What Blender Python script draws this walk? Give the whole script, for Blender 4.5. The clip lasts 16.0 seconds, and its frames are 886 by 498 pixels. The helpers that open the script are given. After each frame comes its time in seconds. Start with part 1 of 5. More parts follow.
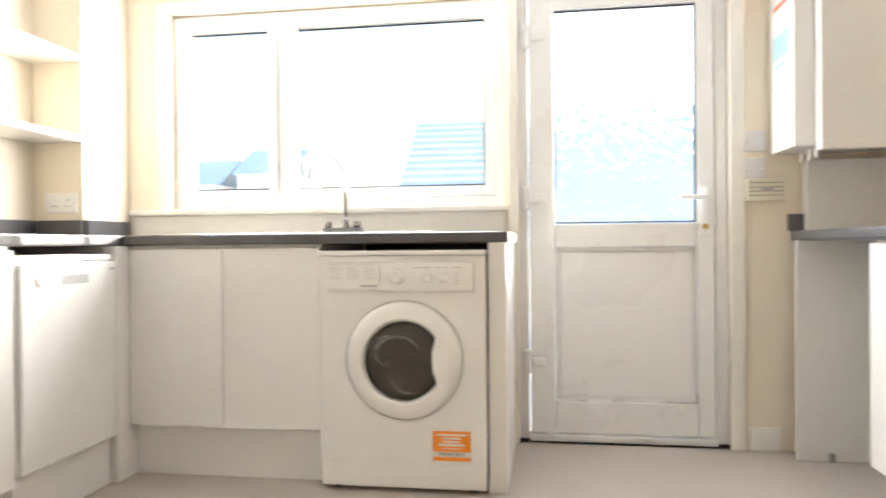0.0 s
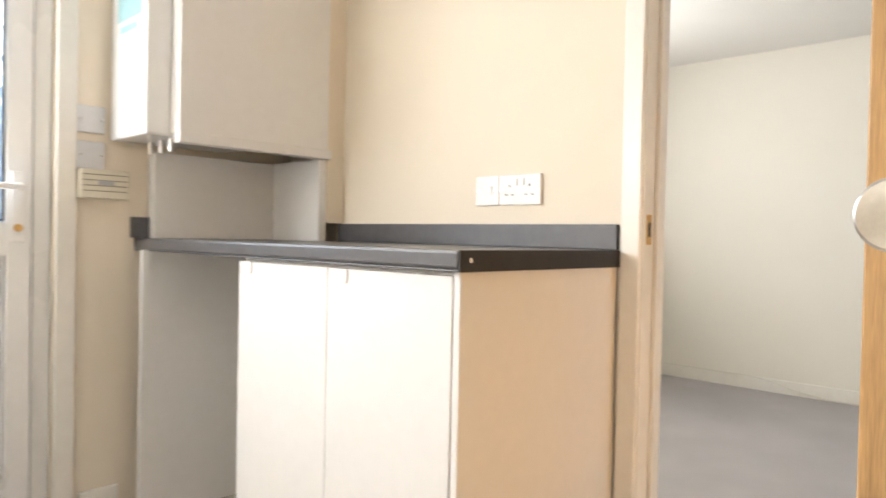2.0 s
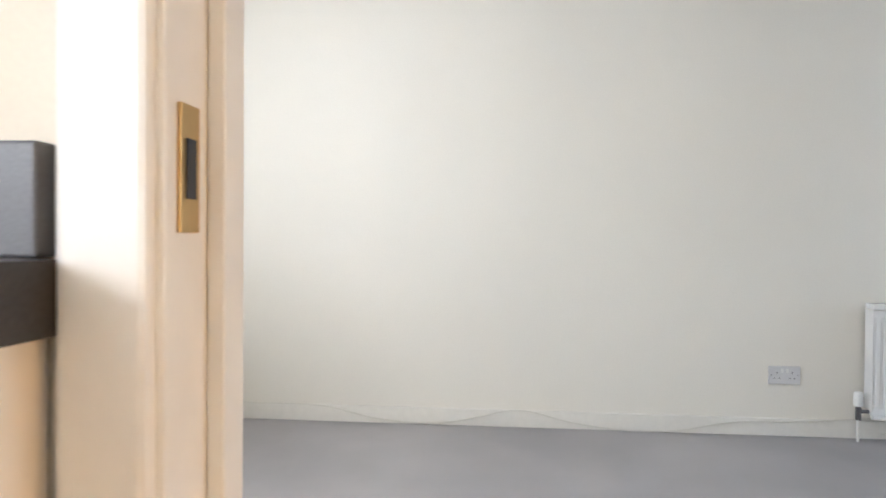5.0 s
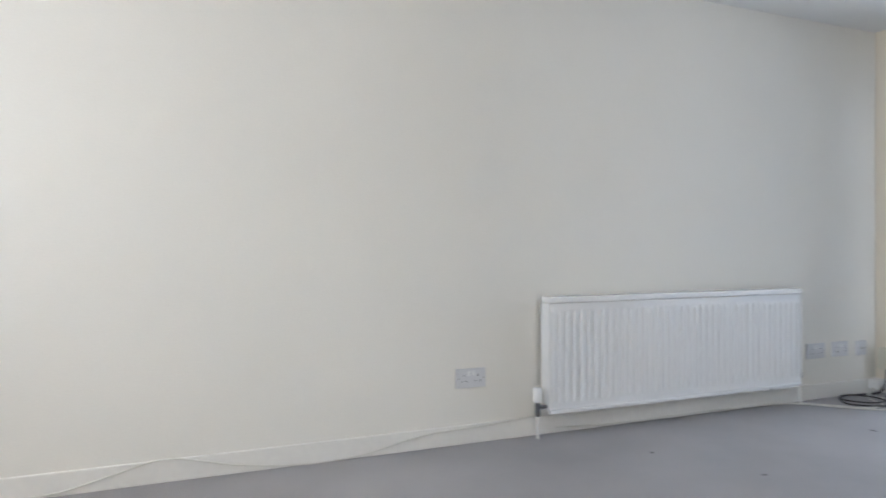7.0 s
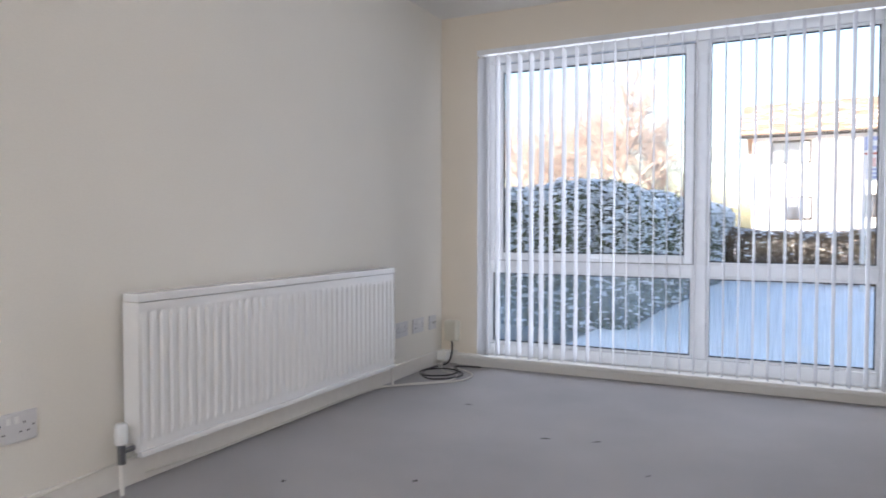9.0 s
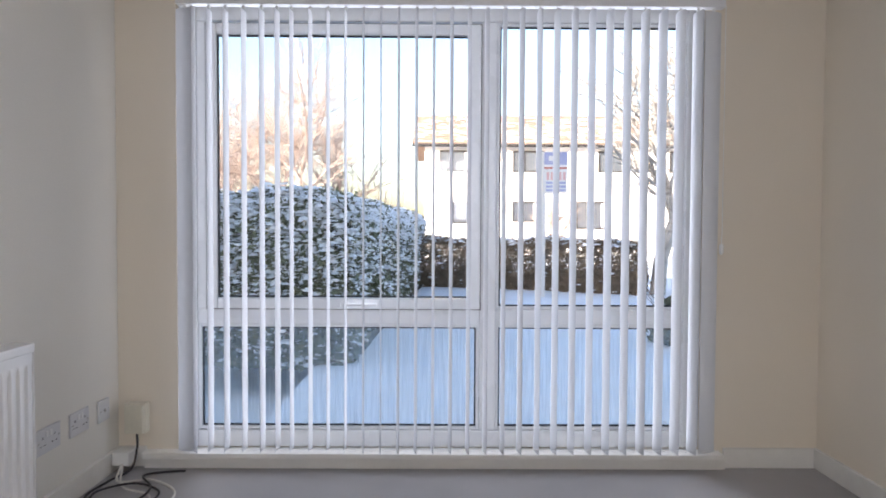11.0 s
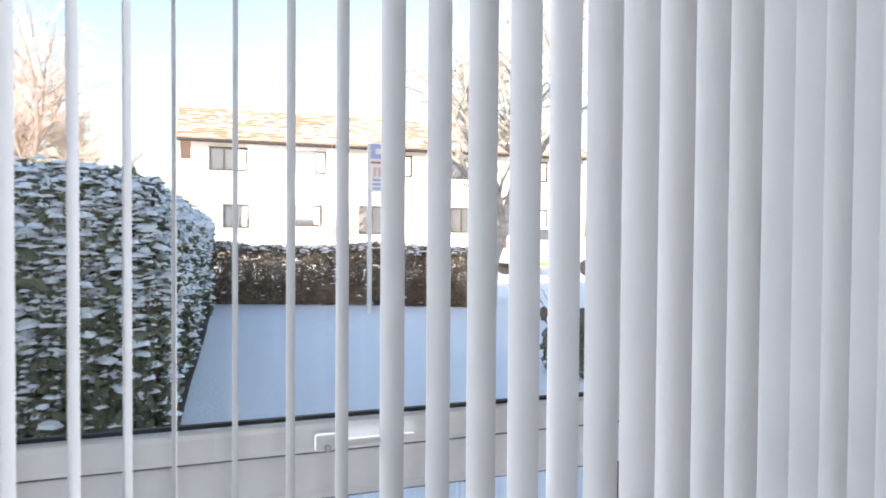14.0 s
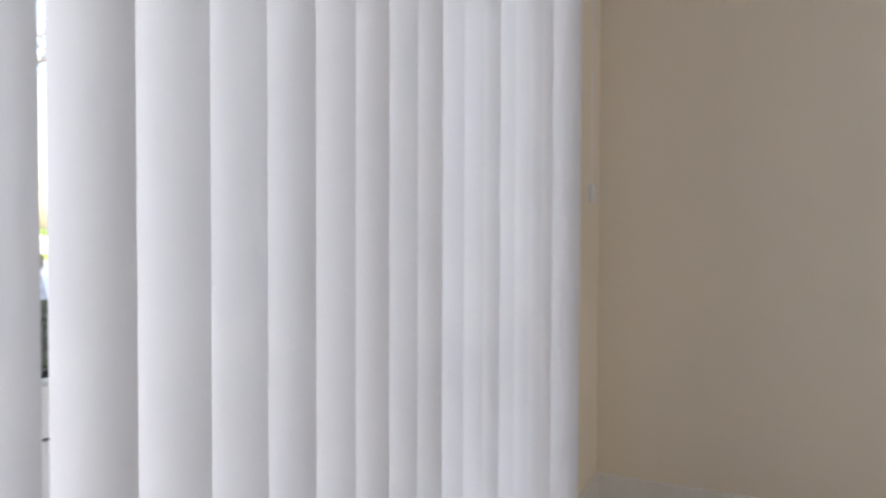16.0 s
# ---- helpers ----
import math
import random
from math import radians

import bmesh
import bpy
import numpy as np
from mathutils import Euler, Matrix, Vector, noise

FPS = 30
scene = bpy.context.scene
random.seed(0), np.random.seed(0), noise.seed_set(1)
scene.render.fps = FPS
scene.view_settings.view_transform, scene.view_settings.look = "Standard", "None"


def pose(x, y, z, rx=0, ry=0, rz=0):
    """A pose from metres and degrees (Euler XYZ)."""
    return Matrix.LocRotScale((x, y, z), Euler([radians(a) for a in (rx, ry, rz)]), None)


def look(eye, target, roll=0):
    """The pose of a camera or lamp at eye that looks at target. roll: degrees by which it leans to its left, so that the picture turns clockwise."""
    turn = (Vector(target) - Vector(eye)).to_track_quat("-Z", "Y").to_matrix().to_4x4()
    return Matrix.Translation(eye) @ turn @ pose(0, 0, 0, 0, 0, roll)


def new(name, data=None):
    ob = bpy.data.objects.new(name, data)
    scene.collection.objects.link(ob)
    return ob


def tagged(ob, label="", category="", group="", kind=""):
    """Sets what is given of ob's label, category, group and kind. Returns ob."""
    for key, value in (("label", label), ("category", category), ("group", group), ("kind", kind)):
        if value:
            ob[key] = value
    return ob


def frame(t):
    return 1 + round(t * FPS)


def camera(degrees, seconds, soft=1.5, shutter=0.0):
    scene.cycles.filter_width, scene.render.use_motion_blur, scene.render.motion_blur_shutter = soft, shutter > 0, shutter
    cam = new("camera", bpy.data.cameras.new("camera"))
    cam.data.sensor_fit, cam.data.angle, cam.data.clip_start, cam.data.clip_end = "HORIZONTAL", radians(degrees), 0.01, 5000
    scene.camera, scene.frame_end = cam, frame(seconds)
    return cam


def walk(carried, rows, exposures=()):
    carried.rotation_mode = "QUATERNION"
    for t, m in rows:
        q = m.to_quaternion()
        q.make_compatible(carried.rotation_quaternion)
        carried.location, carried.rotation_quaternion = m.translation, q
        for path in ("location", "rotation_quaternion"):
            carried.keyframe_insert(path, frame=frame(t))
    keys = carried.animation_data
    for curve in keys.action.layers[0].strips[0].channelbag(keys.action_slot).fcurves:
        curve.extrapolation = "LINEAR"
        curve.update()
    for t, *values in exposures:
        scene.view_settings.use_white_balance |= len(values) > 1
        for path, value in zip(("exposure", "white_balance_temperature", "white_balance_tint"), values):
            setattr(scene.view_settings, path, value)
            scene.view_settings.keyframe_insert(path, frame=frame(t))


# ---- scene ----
cam = camera(65.9, 16.0, soft=1.7, shutter=0.3)
walk(cam, [
    (0, look((-1.628, -3.027, 0.873), (-1.923, -1.049, 0.862), -0.5)),
    (0.5, look((-1.641, -2.915, 0.884), (-1.436, -0.925, 0.877), -0.2)),
    (1, look((-1.639, -2.756, 0.917), (-0.952, -0.878, 0.901), 0.1)),
    (1.5, look((-1.622, -2.552, 0.937), (-0.537, -0.872, 0.919), 0.4)),
    (2, look((-1.565, -2.342, 0.943), (-0.116, -0.964, 0.909), 1.2)),
    (2.5, look((-1.443, -2.176, 0.913), (0.271, -1.145, 0.876), 1.5)),
    (3, look((-1.296, -2.048, 0.871), (0.575, -1.342, 0.853), 1.1)),
    (3.5, look((-1.106, -1.927, 0.849), (0.854, -1.53, 0.835), 1.0)),
    (3.7, look((-1.039, -1.889, 0.844), (0.942, -1.618, 0.834), 0.9)),
    (5.8, look((-0.050, -1.700, 0.975), (1.946, -1.587, 0.937), 0.3)),
    (6, look((-0.008, -1.731, 0.957), (1.992, -1.695, 0.927), 0.4)),
    (6.5, look((0.188, -1.734, 0.930), (2.155, -2.097, 0.910), 0.3)),
    (7, look((0.285, -1.725, 0.873), (2.119, -2.523, 0.871), -0.1)),
    (7.5, look((0.378, -1.731, 0.834), (2.028, -2.861, 0.829), -0.1)),
    (8, look((0.448, -1.749, 0.838), (1.920, -3.102, 0.818), 0.2)),
    (8.5, look((0.678, -1.818, 0.820), (1.918, -3.375, 0.775), 0.2)),
    (9, look((1.085, -1.885, 0.864), (1.978, -3.673, 0.801), 0.0)),
    (9.5, look((1.324, -2.107, 0.896), (1.913, -4.017, 0.829), 0.1)),
    (10, look((1.499, -2.377, 0.934), (1.811, -4.351, 0.863), 0.1)),
    (10.2, look((1.540, -2.491, 0.950), (1.768, -4.475, 0.883), 0.1)),
    (12.5, look((2.03, -3.827, 1.071), (1.738, -5.805, 1.018), 0.6)),
    (13, look((2.131, -4.16, 1.057), (1.727, -6.118, 1.007), 0.4)),
    (13.5, look((2.227, -4.472, 1.043), (1.698, -6.4, 0.99), 0.3)),
    (14, look((2.286, -4.781, 0.998), (1.605, -6.661, 0.954), 0.4)),
    (14.5, look((2.266, -5.032, 0.959), (1.36, -6.814, 0.912), -0.0)),
    (15, look((2.229, -5.184, 0.909), (1.046, -6.796, 0.866), -0.8)),
    (15.5, look((2.195, -5.289, 0.867), (0.663, -6.575, 0.822), -0.7)),
    (16, look((2.213, -5.285, 0.834), (0.424, -6.177, 0.782), 0.2)),
], [(0, 2.18, 6200, 9), (1.5, 2.1, 6350, 10), (3.5, 2.1, 6250, 12), (5.8, 2.3, 5600, 10), (7.0, 2.12, 5650, 11),
    (8.0, 1.95, 5850, 14), (9.0, 1.88, 6000, 17), (10.2, 1.8, 6050, 18), (12.5, 1.58, 6300, 16), (14.5, 1.58, 6400, 14), (15.5, 1.65, 6500, 15), (16.0, 1.78, 6700, 17)])

# ---- light ----
SUN_EL, SUN_AZ = radians(14.0), math.atan2(0.71, 0.71)  # low winter sun, azimuth from +y towards +x
world = bpy.data.worlds.new("winter_sky")
scene.world = world
world.use_nodes = True
wn = world.node_tree.nodes
sky = wn.new("ShaderNodeTexSky")
sky.sky_type = "NISHITA"
sky.sun_disc = False
sky.sun_elevation, sky.sun_rotation = SUN_EL, SUN_AZ
sky.air_density, sky.dust_density, sky.ozone_density = 1.1, 1.8, 1.1
wn["Background"].inputs["Strength"].default_value = 0.15
world.node_tree.links.new(sky.outputs[0], wn["Background"].inputs["Color"])
sun_data = bpy.data.lights.new("sun", "SUN")
sun_data.energy, sun_data.angle, sun_data.color = 4.0, radians(0.5), (1.0, 0.90, 0.74)
sun = new("sun", sun_data)
sun_from = Vector((math.sin(SUN_AZ) * math.cos(SUN_EL), math.cos(SUN_AZ) * math.cos(SUN_EL), math.sin(SUN_EL)))
sun.matrix_world = look(sun_from * 60, (0, 0, 0))


def sky_lamp(name, x, y, z, sx, sz, watts, toward, tint):
    """An area lamp in a window's opening, standing in for the sky's light."""
    d = bpy.data.lights.new(name, "AREA")
    d.shape, d.size, d.size_y, d.energy, d.color = "RECTANGLE", sx, sz, watts, tint
    new(name, d).matrix_world = look((x, y, z), (x, y + toward, z))


sky_lamp("sky_kitchen_window", -2.6, 0.045, 1.55, 1.5, 0.85, 15.5, -1, (1.0, 0.97, 0.93))
sky_lamp("sky_kitchen_door", -1.28, 0.05, 1.45, 0.6, 0.9, 3, -1, (0.95, 0.97, 1.0))
sky_lamp("sky_north_window", 1.30, 0.335, 1.5, 1.0, 0.85, 10.5, -1, (1.0, 0.98, 0.95))
sky_lamp("sky_south_window", 1.68, -5.808, 1.0, 2.15, 1.8, 8.5, 1, (0.90, 0.95, 1.0))


# ---- materials ----
def mat(name, col, rough=0.5, metal=0.0, var=0.06, scale=3.0, fine=60.0, bump=0.1, spec=0.5, trans=0.0, coat=0.0, stretch=(1, 1, 1), rnd=0.0, col2=None, dist=0.002):
    m = bpy.data.materials.new(name)
    m.use_nodes = True
    nt = m.node_tree
    n, l = nt.nodes, nt.links
    b = n["Principled BSDF"]
    tc = n.new("ShaderNodeTexCoord")
    mp = n.new("ShaderNodeMapping")
    mp.inputs["Scale"].default_value = stretch
    l.new(tc.outputs["Object"], mp.inputs["Vector"])
    big = n.new("ShaderNodeTexNoise")
    big.inputs["Scale"].default_value, big.inputs["Detail"].default_value = scale, 4
    small = n.new("ShaderNodeTexNoise")
    small.inputs["Scale"].default_value, small.inputs["Detail"].default_value = fine, 3
    for q in (big, small):
        l.new(mp.outputs[0], q.inputs["Vector"])
    add = n.new("ShaderNodeMath")
    add.operation = "ADD"
    l.new(big.outputs["Fac"], add.inputs[0])
    l.new(small.outputs["Fac"], add.inputs[1])
    half = n.new("ShaderNodeMath")
    half.operation = "MULTIPLY"
    half.inputs[1].default_value = 0.5
    l.new(add.outputs[0], half.inputs[0])
    last = half.outputs[0]
    if rnd:
        info = n.new("ShaderNodeObjectInfo")
        mr = n.new("ShaderNodeMapRange")
        mr.inputs["To Min"].default_value, mr.inputs["To Max"].default_value = -rnd, rnd
        l.new(info.outputs["Random"], mr.inputs["Value"])
        a2 = n.new("ShaderNodeMath")
        a2.operation = "ADD"
        l.new(last, a2.inputs[0])
        l.new(mr.outputs[0], a2.inputs[1])
        last = a2.outputs[0]
    ramp = n.new("ShaderNodeValToRGB")
    c2 = col2 or col
    lo = [max(0, c * (1 - var * 2)) for c in col]
    hi = [min(1, c * (1 + var * 2)) for c in c2]
    ramp.color_ramp.elements[0].position, ramp.color_ramp.elements[1].position = 0.3, 0.7
    ramp.color_ramp.elements[0].color, ramp.color_ramp.elements[1].color = (*lo, 1), (*hi, 1)
    l.new(last, ramp.inputs[0])
    l.new(ramp.outputs[0], b.inputs["Base Color"])
    rr = n.new("ShaderNodeMapRange")
    rr.inputs["To Min"].default_value, rr.inputs["To Max"].default_value = max(0.02, rough - 0.08), min(1, rough + 0.08)
    l.new(big.outputs["Fac"], rr.inputs["Value"])
    l.new(rr.outputs[0], b.inputs["Roughness"])
    b.inputs["Metallic"].default_value = metal
    b.inputs["Specular IOR Level"].default_value = spec
    b.inputs["Transmission Weight"].default_value = trans
    b.inputs["Coat Weight"].default_value = coat
    if bump:
        bp = n.new("ShaderNodeBump")
        bp.inputs["Strength"].default_value, bp.inputs["Distance"].default_value = bump, dist
        l.new(small.outputs["Fac"], bp.inputs["Height"])
        l.new(bp.outputs[0], b.inputs["Normal"])
    return m


def glass_mat(name, streaks=0.0, tint=(1, 1, 1)):
    """Clear pane: see-through with a Fresnel gloss; streaks: running condensation as a whitish scatter."""
    m = bpy.data.materials.new(name)
    m.use_nodes = True
    n, l = m.node_tree.nodes, m.node_tree.links
    n.remove(n["Principled BSDF"])
    out = n["Material Output"]
    tr = n.new("ShaderNodeBsdfTransparent")
    tr.inputs[0].default_value = (*tint, 1)
    gl = n.new("ShaderNodeBsdfGlossy")
    gl.inputs["Roughness"].default_value = 0.02
    fr = n.new("ShaderNodeFresnel")
    fr.inputs["IOR"].default_value = 1.45
    mx = n.new("ShaderNodeMixShader")
    l.new(fr.outputs[0], mx.inputs[0])
    l.new(tr.outputs[0], mx.inputs[1])
    l.new(gl.outputs[0], mx.inputs[2])
    last = mx.outputs[0]
    if streaks:
        tc = n.new("ShaderNodeTexCoord")
        mp = n.new("ShaderNodeMapping")
        mp.inputs["Scale"].default_value = (1, 1, 0.035)
        ns = n.new("ShaderNodeTexNoise")
        ns.inputs["Scale"].default_value, ns.inputs["Detail"].default_value = 130, 2
        l.new(tc.outputs["Object"], mp.inputs[0])
        l.new(mp.outputs[0], ns.inputs["Vector"])
        n2 = n.new("ShaderNodeTexNoise")
        n2.inputs["Scale"].default_value = 1.6
        l.new(tc.outputs["Object"], n2.inputs["Vector"])
        ad = n.new("ShaderNodeMath")
        ad.operation = "ADD"
        l.new(ns.outputs["Fac"], ad.inputs[0])
        l.new(n2.outputs["Fac"], ad.inputs[1])
        mr = n.new("ShaderNodeMapRange")
        mr.inputs["From Min"].default_value, mr.inputs["From Max"].default_value = 0.7, 1.25
        mr.inputs["To Max"].default_value = streaks
        l.new(ad.outputs[0], mr.inputs["Value"])
        df = n.new("ShaderNodeBsdfTranslucent")
        df.inputs[0].default_value = (0.8, 0.88, 0.95, 1)
        m2 = n.new("ShaderNodeMixShader")
        l.new(mr.outputs[0], m2.inputs[0])
        l.new(last, m2.inputs[1])
        l.new(df.outputs[0], m2.inputs[2])
        last = m2.outputs[0]
    l.new(last, out.inputs["Surface"])
    return m


M_CREAM = mat("cream_wall_paint", (0.82, 0.745, 0.625), 0.75, var=0.02, scale=1.5, fine=220, bump=0.06, spec=0.25)
M_WHITEWALL = mat("living_wall_paint", (0.80, 0.775, 0.71), 0.8, var=0.02, scale=1.2, fine=160, bump=0.08, spec=0.2)
M_CEIL = mat("ceiling_paint", (0.80, 0.79, 0.76), 0.9, var=0.02, scale=1.5, fine=90, bump=0.15, spec=0.1)
M_GLOSS = mat("white_gloss_paint", (0.80, 0.78, 0.73), 0.32, var=0.02, scale=4, fine=30, bump=0.03)
M_UPVC = mat("white_upvc", (0.82, 0.83, 0.84), 0.28, var=0.012, scale=2, fine=40, bump=0.01)
M_UNIT = mat("white_unit_satin", (0.80, 0.79, 0.775), 0.5, var=0.012, scale=2, fine=30, bump=0.015, spec=0.3)
M_ENAMEL = mat("white_enamel", (0.82, 0.82, 0.81), 0.18, var=0.01, scale=2, fine=20, bump=0.0, coat=0.3)
M_PLASTIC = mat("white_plastic", (0.82, 0.82, 0.80), 0.35, var=0.012, scale=6, fine=60, bump=0.01)
M_GREYPLASTIC = mat("grey_white_plastic", (0.66, 0.66, 0.665), 0.4, var=0.02, scale=6, fine=60, bump=0.01)
M_OLDPLASTIC = mat("aged_cream_plastic", (0.70, 0.66, 0.54), 0.4, var=0.03, scale=12, fine=60, bump=0.02)
M_WORKTOP = mat("grey_laminate", (0.085, 0.083, 0.088), 0.34, var=0.12, scale=30, fine=400, bump=0.03)
M_EDGE = mat("raw_black_edge", (0.025, 0.023, 0.022), 0.6, var=0.2, scale=20, fine=300, bump=0.1)
M_VINYL = mat("vinyl_floor", (0.46, 0.415, 0.365), 0.42, var=0.07, scale=2.2, fine=90, bump=0.05)
M_CARPET = mat("grey_carpet", (0.44, 0.425, 0.425), 0.95, var=0.10, scale=1.4, fine=900, bump=0.6, spec=0.1, dist=0.004)
M_OAK = mat("oak_veneer", (0.50, 0.30, 0.125), 0.42, var=0.14, scale=5, fine=45, bump=0.08, stretch=(9, 9, 0.7))
M_CHROME = mat("chrome", (0.30, 0.305, 0.32), 0.14, 1.0, var=0.01, bump=0)
M_SATIN = mat("satin_steel", (0.60, 0.58, 0.55), 0.3, 1.0, var=0.05, scale=10, fine=200, bump=0.03)
M_STEEL = mat("stainless_steel", (0.55, 0.55, 0.55), 0.25, 1.0, var=0.03, scale=6, fine=150, bump=0.02)
M_DARK = mat("dark_void", (0.02, 0.02, 0.022), 0.5, var=0.2, scale=10, bump=0.05)
M_DRUM = mat("shaded_drum_steel", (0.045, 0.038, 0.033), 0.25, 1.0, var=0.4, scale=14, fine=60, bump=0.2)
M_GASKET = mat("black_gasket", (0.015, 0.016, 0.02), 0.55, var=0.2, scale=20, bump=0.05)
M_GAPSHADE = mat("grey_gap_shade", (0.16, 0.155, 0.15), 0.6, var=0.1, scale=20, bump=0.05)
M_RED = mat("red_print", (0.55, 0.16, 0.10), 0.5, var=0.05)
M_PINK = mat("pale_red_print", (0.75, 0.45, 0.40), 0.5, var=0.05)
M_TEAL = mat("teal_print", (0.28, 0.48, 0.52), 0.5, var=0.08)
M_ORANGE = mat("orange_label", (0.85, 0.27, 0.02), 0.5, var=0.03)
M_PAPER = mat("white_print", (0.8, 0.78, 0.74), 0.6, var=0.02)
M_GREYPRINT = mat("grey_print", (0.42, 0.42, 0.43), 0.5, var=0.04)
M_BRASS = mat("brass", (0.62, 0.40, 0.16), 0.3, 1.0, var=0.06)
M_CABLE_W = mat("white_cable", (0.70, 0.68, 0.62), 0.45, var=0.04)
M_CABLE_B = mat("black_cable", (0.025, 0.022, 0.025), 0.45, var=0.1)
M_SNOW = mat("snow", (0.90, 0.91, 0.93), 0.7, var=0.03, scale=6, fine=40, bump=0.5, spec=0.3, dist=0.02)
M_RENDER = mat("white_render", (0.78, 0.75, 0.70), 0.8, var=0.04, scale=0.8, fine=20, bump=0.2)
M_TILE = mat("brown_roof_tile", (0.32, 0.22, 0.16), 0.8, var=0.15, scale=1.5, fine=20, bump=0.2, rnd=0.08)
M_TILESNOW = mat("snowy_roof_tile", (0.60, 0.67, 0.76), 0.7, var=0.05, scale=2, fine=30, bump=0.3, rnd=0.08)
M_FRAMEDARK = mat("dark_window_frame", (0.035, 0.030, 0.028), 0.5, var=0.1)
M_PANE = mat("window_pane_far", (0.10, 0.11, 0.13), 0.08, var=0.1, scale=0.8, bump=0, spec=0.8)
M_BARK = mat("bark", (0.16, 0.115, 0.08), 0.9, var=0.25, scale=6, fine=40, bump=0.5)
M_BIRCH = mat("birch_bark", (0.42, 0.38, 0.33), 0.8, var=0.3, scale=5, fine=30, bump=0.4, stretch=(1, 1, 3))
M_TWIG = mat("reddish_twigs", (0.40, 0.32, 0.27), 0.85, var=0.2, scale=4, fine=30, bump=0.2)
M_LEAF = mat("conifer_leaf", (0.060, 0.078, 0.036), 0.6, var=0.35, scale=3, fine=14, bump=0, col2=(0.15, 0.155, 0.085))
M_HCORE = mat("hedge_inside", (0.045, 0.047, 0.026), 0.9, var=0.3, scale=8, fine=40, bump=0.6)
M_BROWNLEAF = mat("brown_hedge_leaf", (0.20, 0.14, 0.085), 0.8, var=0.35, scale=4, fine=18, bump=0)
M_GRASS = mat("frosty_grass", (0.20, 0.30, 0.06), 0.9, var=0.15, scale=3, fine=60, bump=0.5)
M_STAIN = mat("carpet_stain", (0.13, 0.12, 0.12), 0.95, var=0.2, scale=20, fine=200, bump=0.4)
M_SOIL = mat("dark_soil", (0.05, 0.04, 0.03), 0.95, var=0.3, scale=8, fine=60, bump=0.6)
M_CARPAINT = mat("white_car_paint", (0.75, 0.76, 0.78), 0.2, var=0.01, bump=0, coat=0.6)
M_RUBBER = mat("tyre_rubber", (0.03, 0.03, 0.03), 0.8, var=0.1)
M_LAMPRED = mat("tail_light_red", (0.6, 0.03, 0.03), 0.2, var=0.02)
M_TIMBER = mat("weathered_timber", (0.16, 0.11, 0.07), 0.85, var=0.2, scale=4, fine=60, bump=0.3, stretch=(6, 6, 1))
# letting board blue, with haze and glare mixed into the colour
M_BLUE = mat("haze_paled_blue", (0.40, 0.42, 0.60), 0.5, var=0.04)
G_CLEAR = glass_mat("clear_glass")
G_WET = glass_mat("condensation_glass", 0.24)


def frosted():
    m = mat("obscure_glass", (0.92, 0.95, 1.0), 0.10, var=0.0, trans=1.0, bump=0)
    n, l = m.node_tree.nodes, m.node_tree.links
    b = n["Principled BSDF"]
    b.inputs["IOR"].default_value = 1.3
    tc = n.new("ShaderNodeTexCoord")
    mp = n.new("ShaderNodeMapping")
    mp.inputs["Scale"].default_value = (1, 1, 0.55)
    v = n.new("ShaderNodeTexVoronoi")
    v.inputs["Scale"].default_value = 42
    l.new(tc.outputs["Object"], mp.inputs[0])
    l.new(mp.outputs[0], v.inputs["Vector"])
    bp = n.new("ShaderNodeBump")
    bp.inputs["Strength"].default_value, bp.inputs["Distance"].default_value = 0.9, 0.010
    l.new(v.outputs["Distance"], bp.inputs["Height"])
    l.new(bp.outputs[0], b.inputs["Normal"])
    return m


G_FROST = frosted()


def fabric():
    m = mat("blind_fabric", (0.715, 0.717, 0.72), 0.85, var=0.015, scale=3, fine=500, bump=0.12, spec=0.1, stretch=(1, 1, 0.3))
    n, l = m.node_tree.nodes, m.node_tree.links
    t = n.new("ShaderNodeBsdfTranslucent")
    t.inputs[0].default_value = (0.78, 0.78, 0.80, 1)
    mx = n.new("ShaderNodeMixShader")
    mx.inputs[0].default_value = 0.24
    l.new(n["Principled BSDF"].outputs[0], mx.inputs[1])
    l.new(t.outputs[0], mx.inputs[2])
    l.new(mx.outputs[0], n["Material Output"].inputs["Surface"])
    return m


M_VANE = fabric()

# ---- building helpers ----
ORIGIN = {}


def bx(bm, x0, x1, y0, y1, z0, z1, bev=0.0):
    """A box, with bevelled edges if asked."""
    vs = [bm.verts.new((x, y, z)) for z in (min(z0, z1), max(z0, z1)) for y in (min(y0, y1), max(y0, y1)) for x in (min(x0, x1), max(x0, x1))]
    fs = [bm.faces.new([vs[i] for i in q]) for q in ((0, 2, 3, 1), (4, 5, 7, 6), (0, 1, 5, 4), (2, 6, 7, 3), (0, 4, 6, 2), (1, 3, 7, 5))]
    if bev:
        es = list({e for f in fs for e in f.edges})
        bmesh.ops.bevel(bm, geom=es, offset=bev, segments=2, affect="EDGES", profile=0.6)
    return bm


def box(x0, x1, y0, y1, z0, z1, bev=0.0):
    return bx(bmesh.new(), x0, x1, y0, y1, z0, z1, bev)


def cyl(bm, p, q, r, r2=None, seg=16, caps=True):
    """A tapered rod from p to q."""
    p, q = Vector(p), Vector(q)
    d = q - p
    rot = d.to_track_quat("Z", "Y").to_matrix().to_4x4()
    bmesh.ops.create_cone(bm, cap_ends=caps, segments=seg, radius1=r, radius2=r if r2 is None else r2, depth=d.length, matrix=Matrix.Translation((p + q) / 2) @ rot)
    return bm


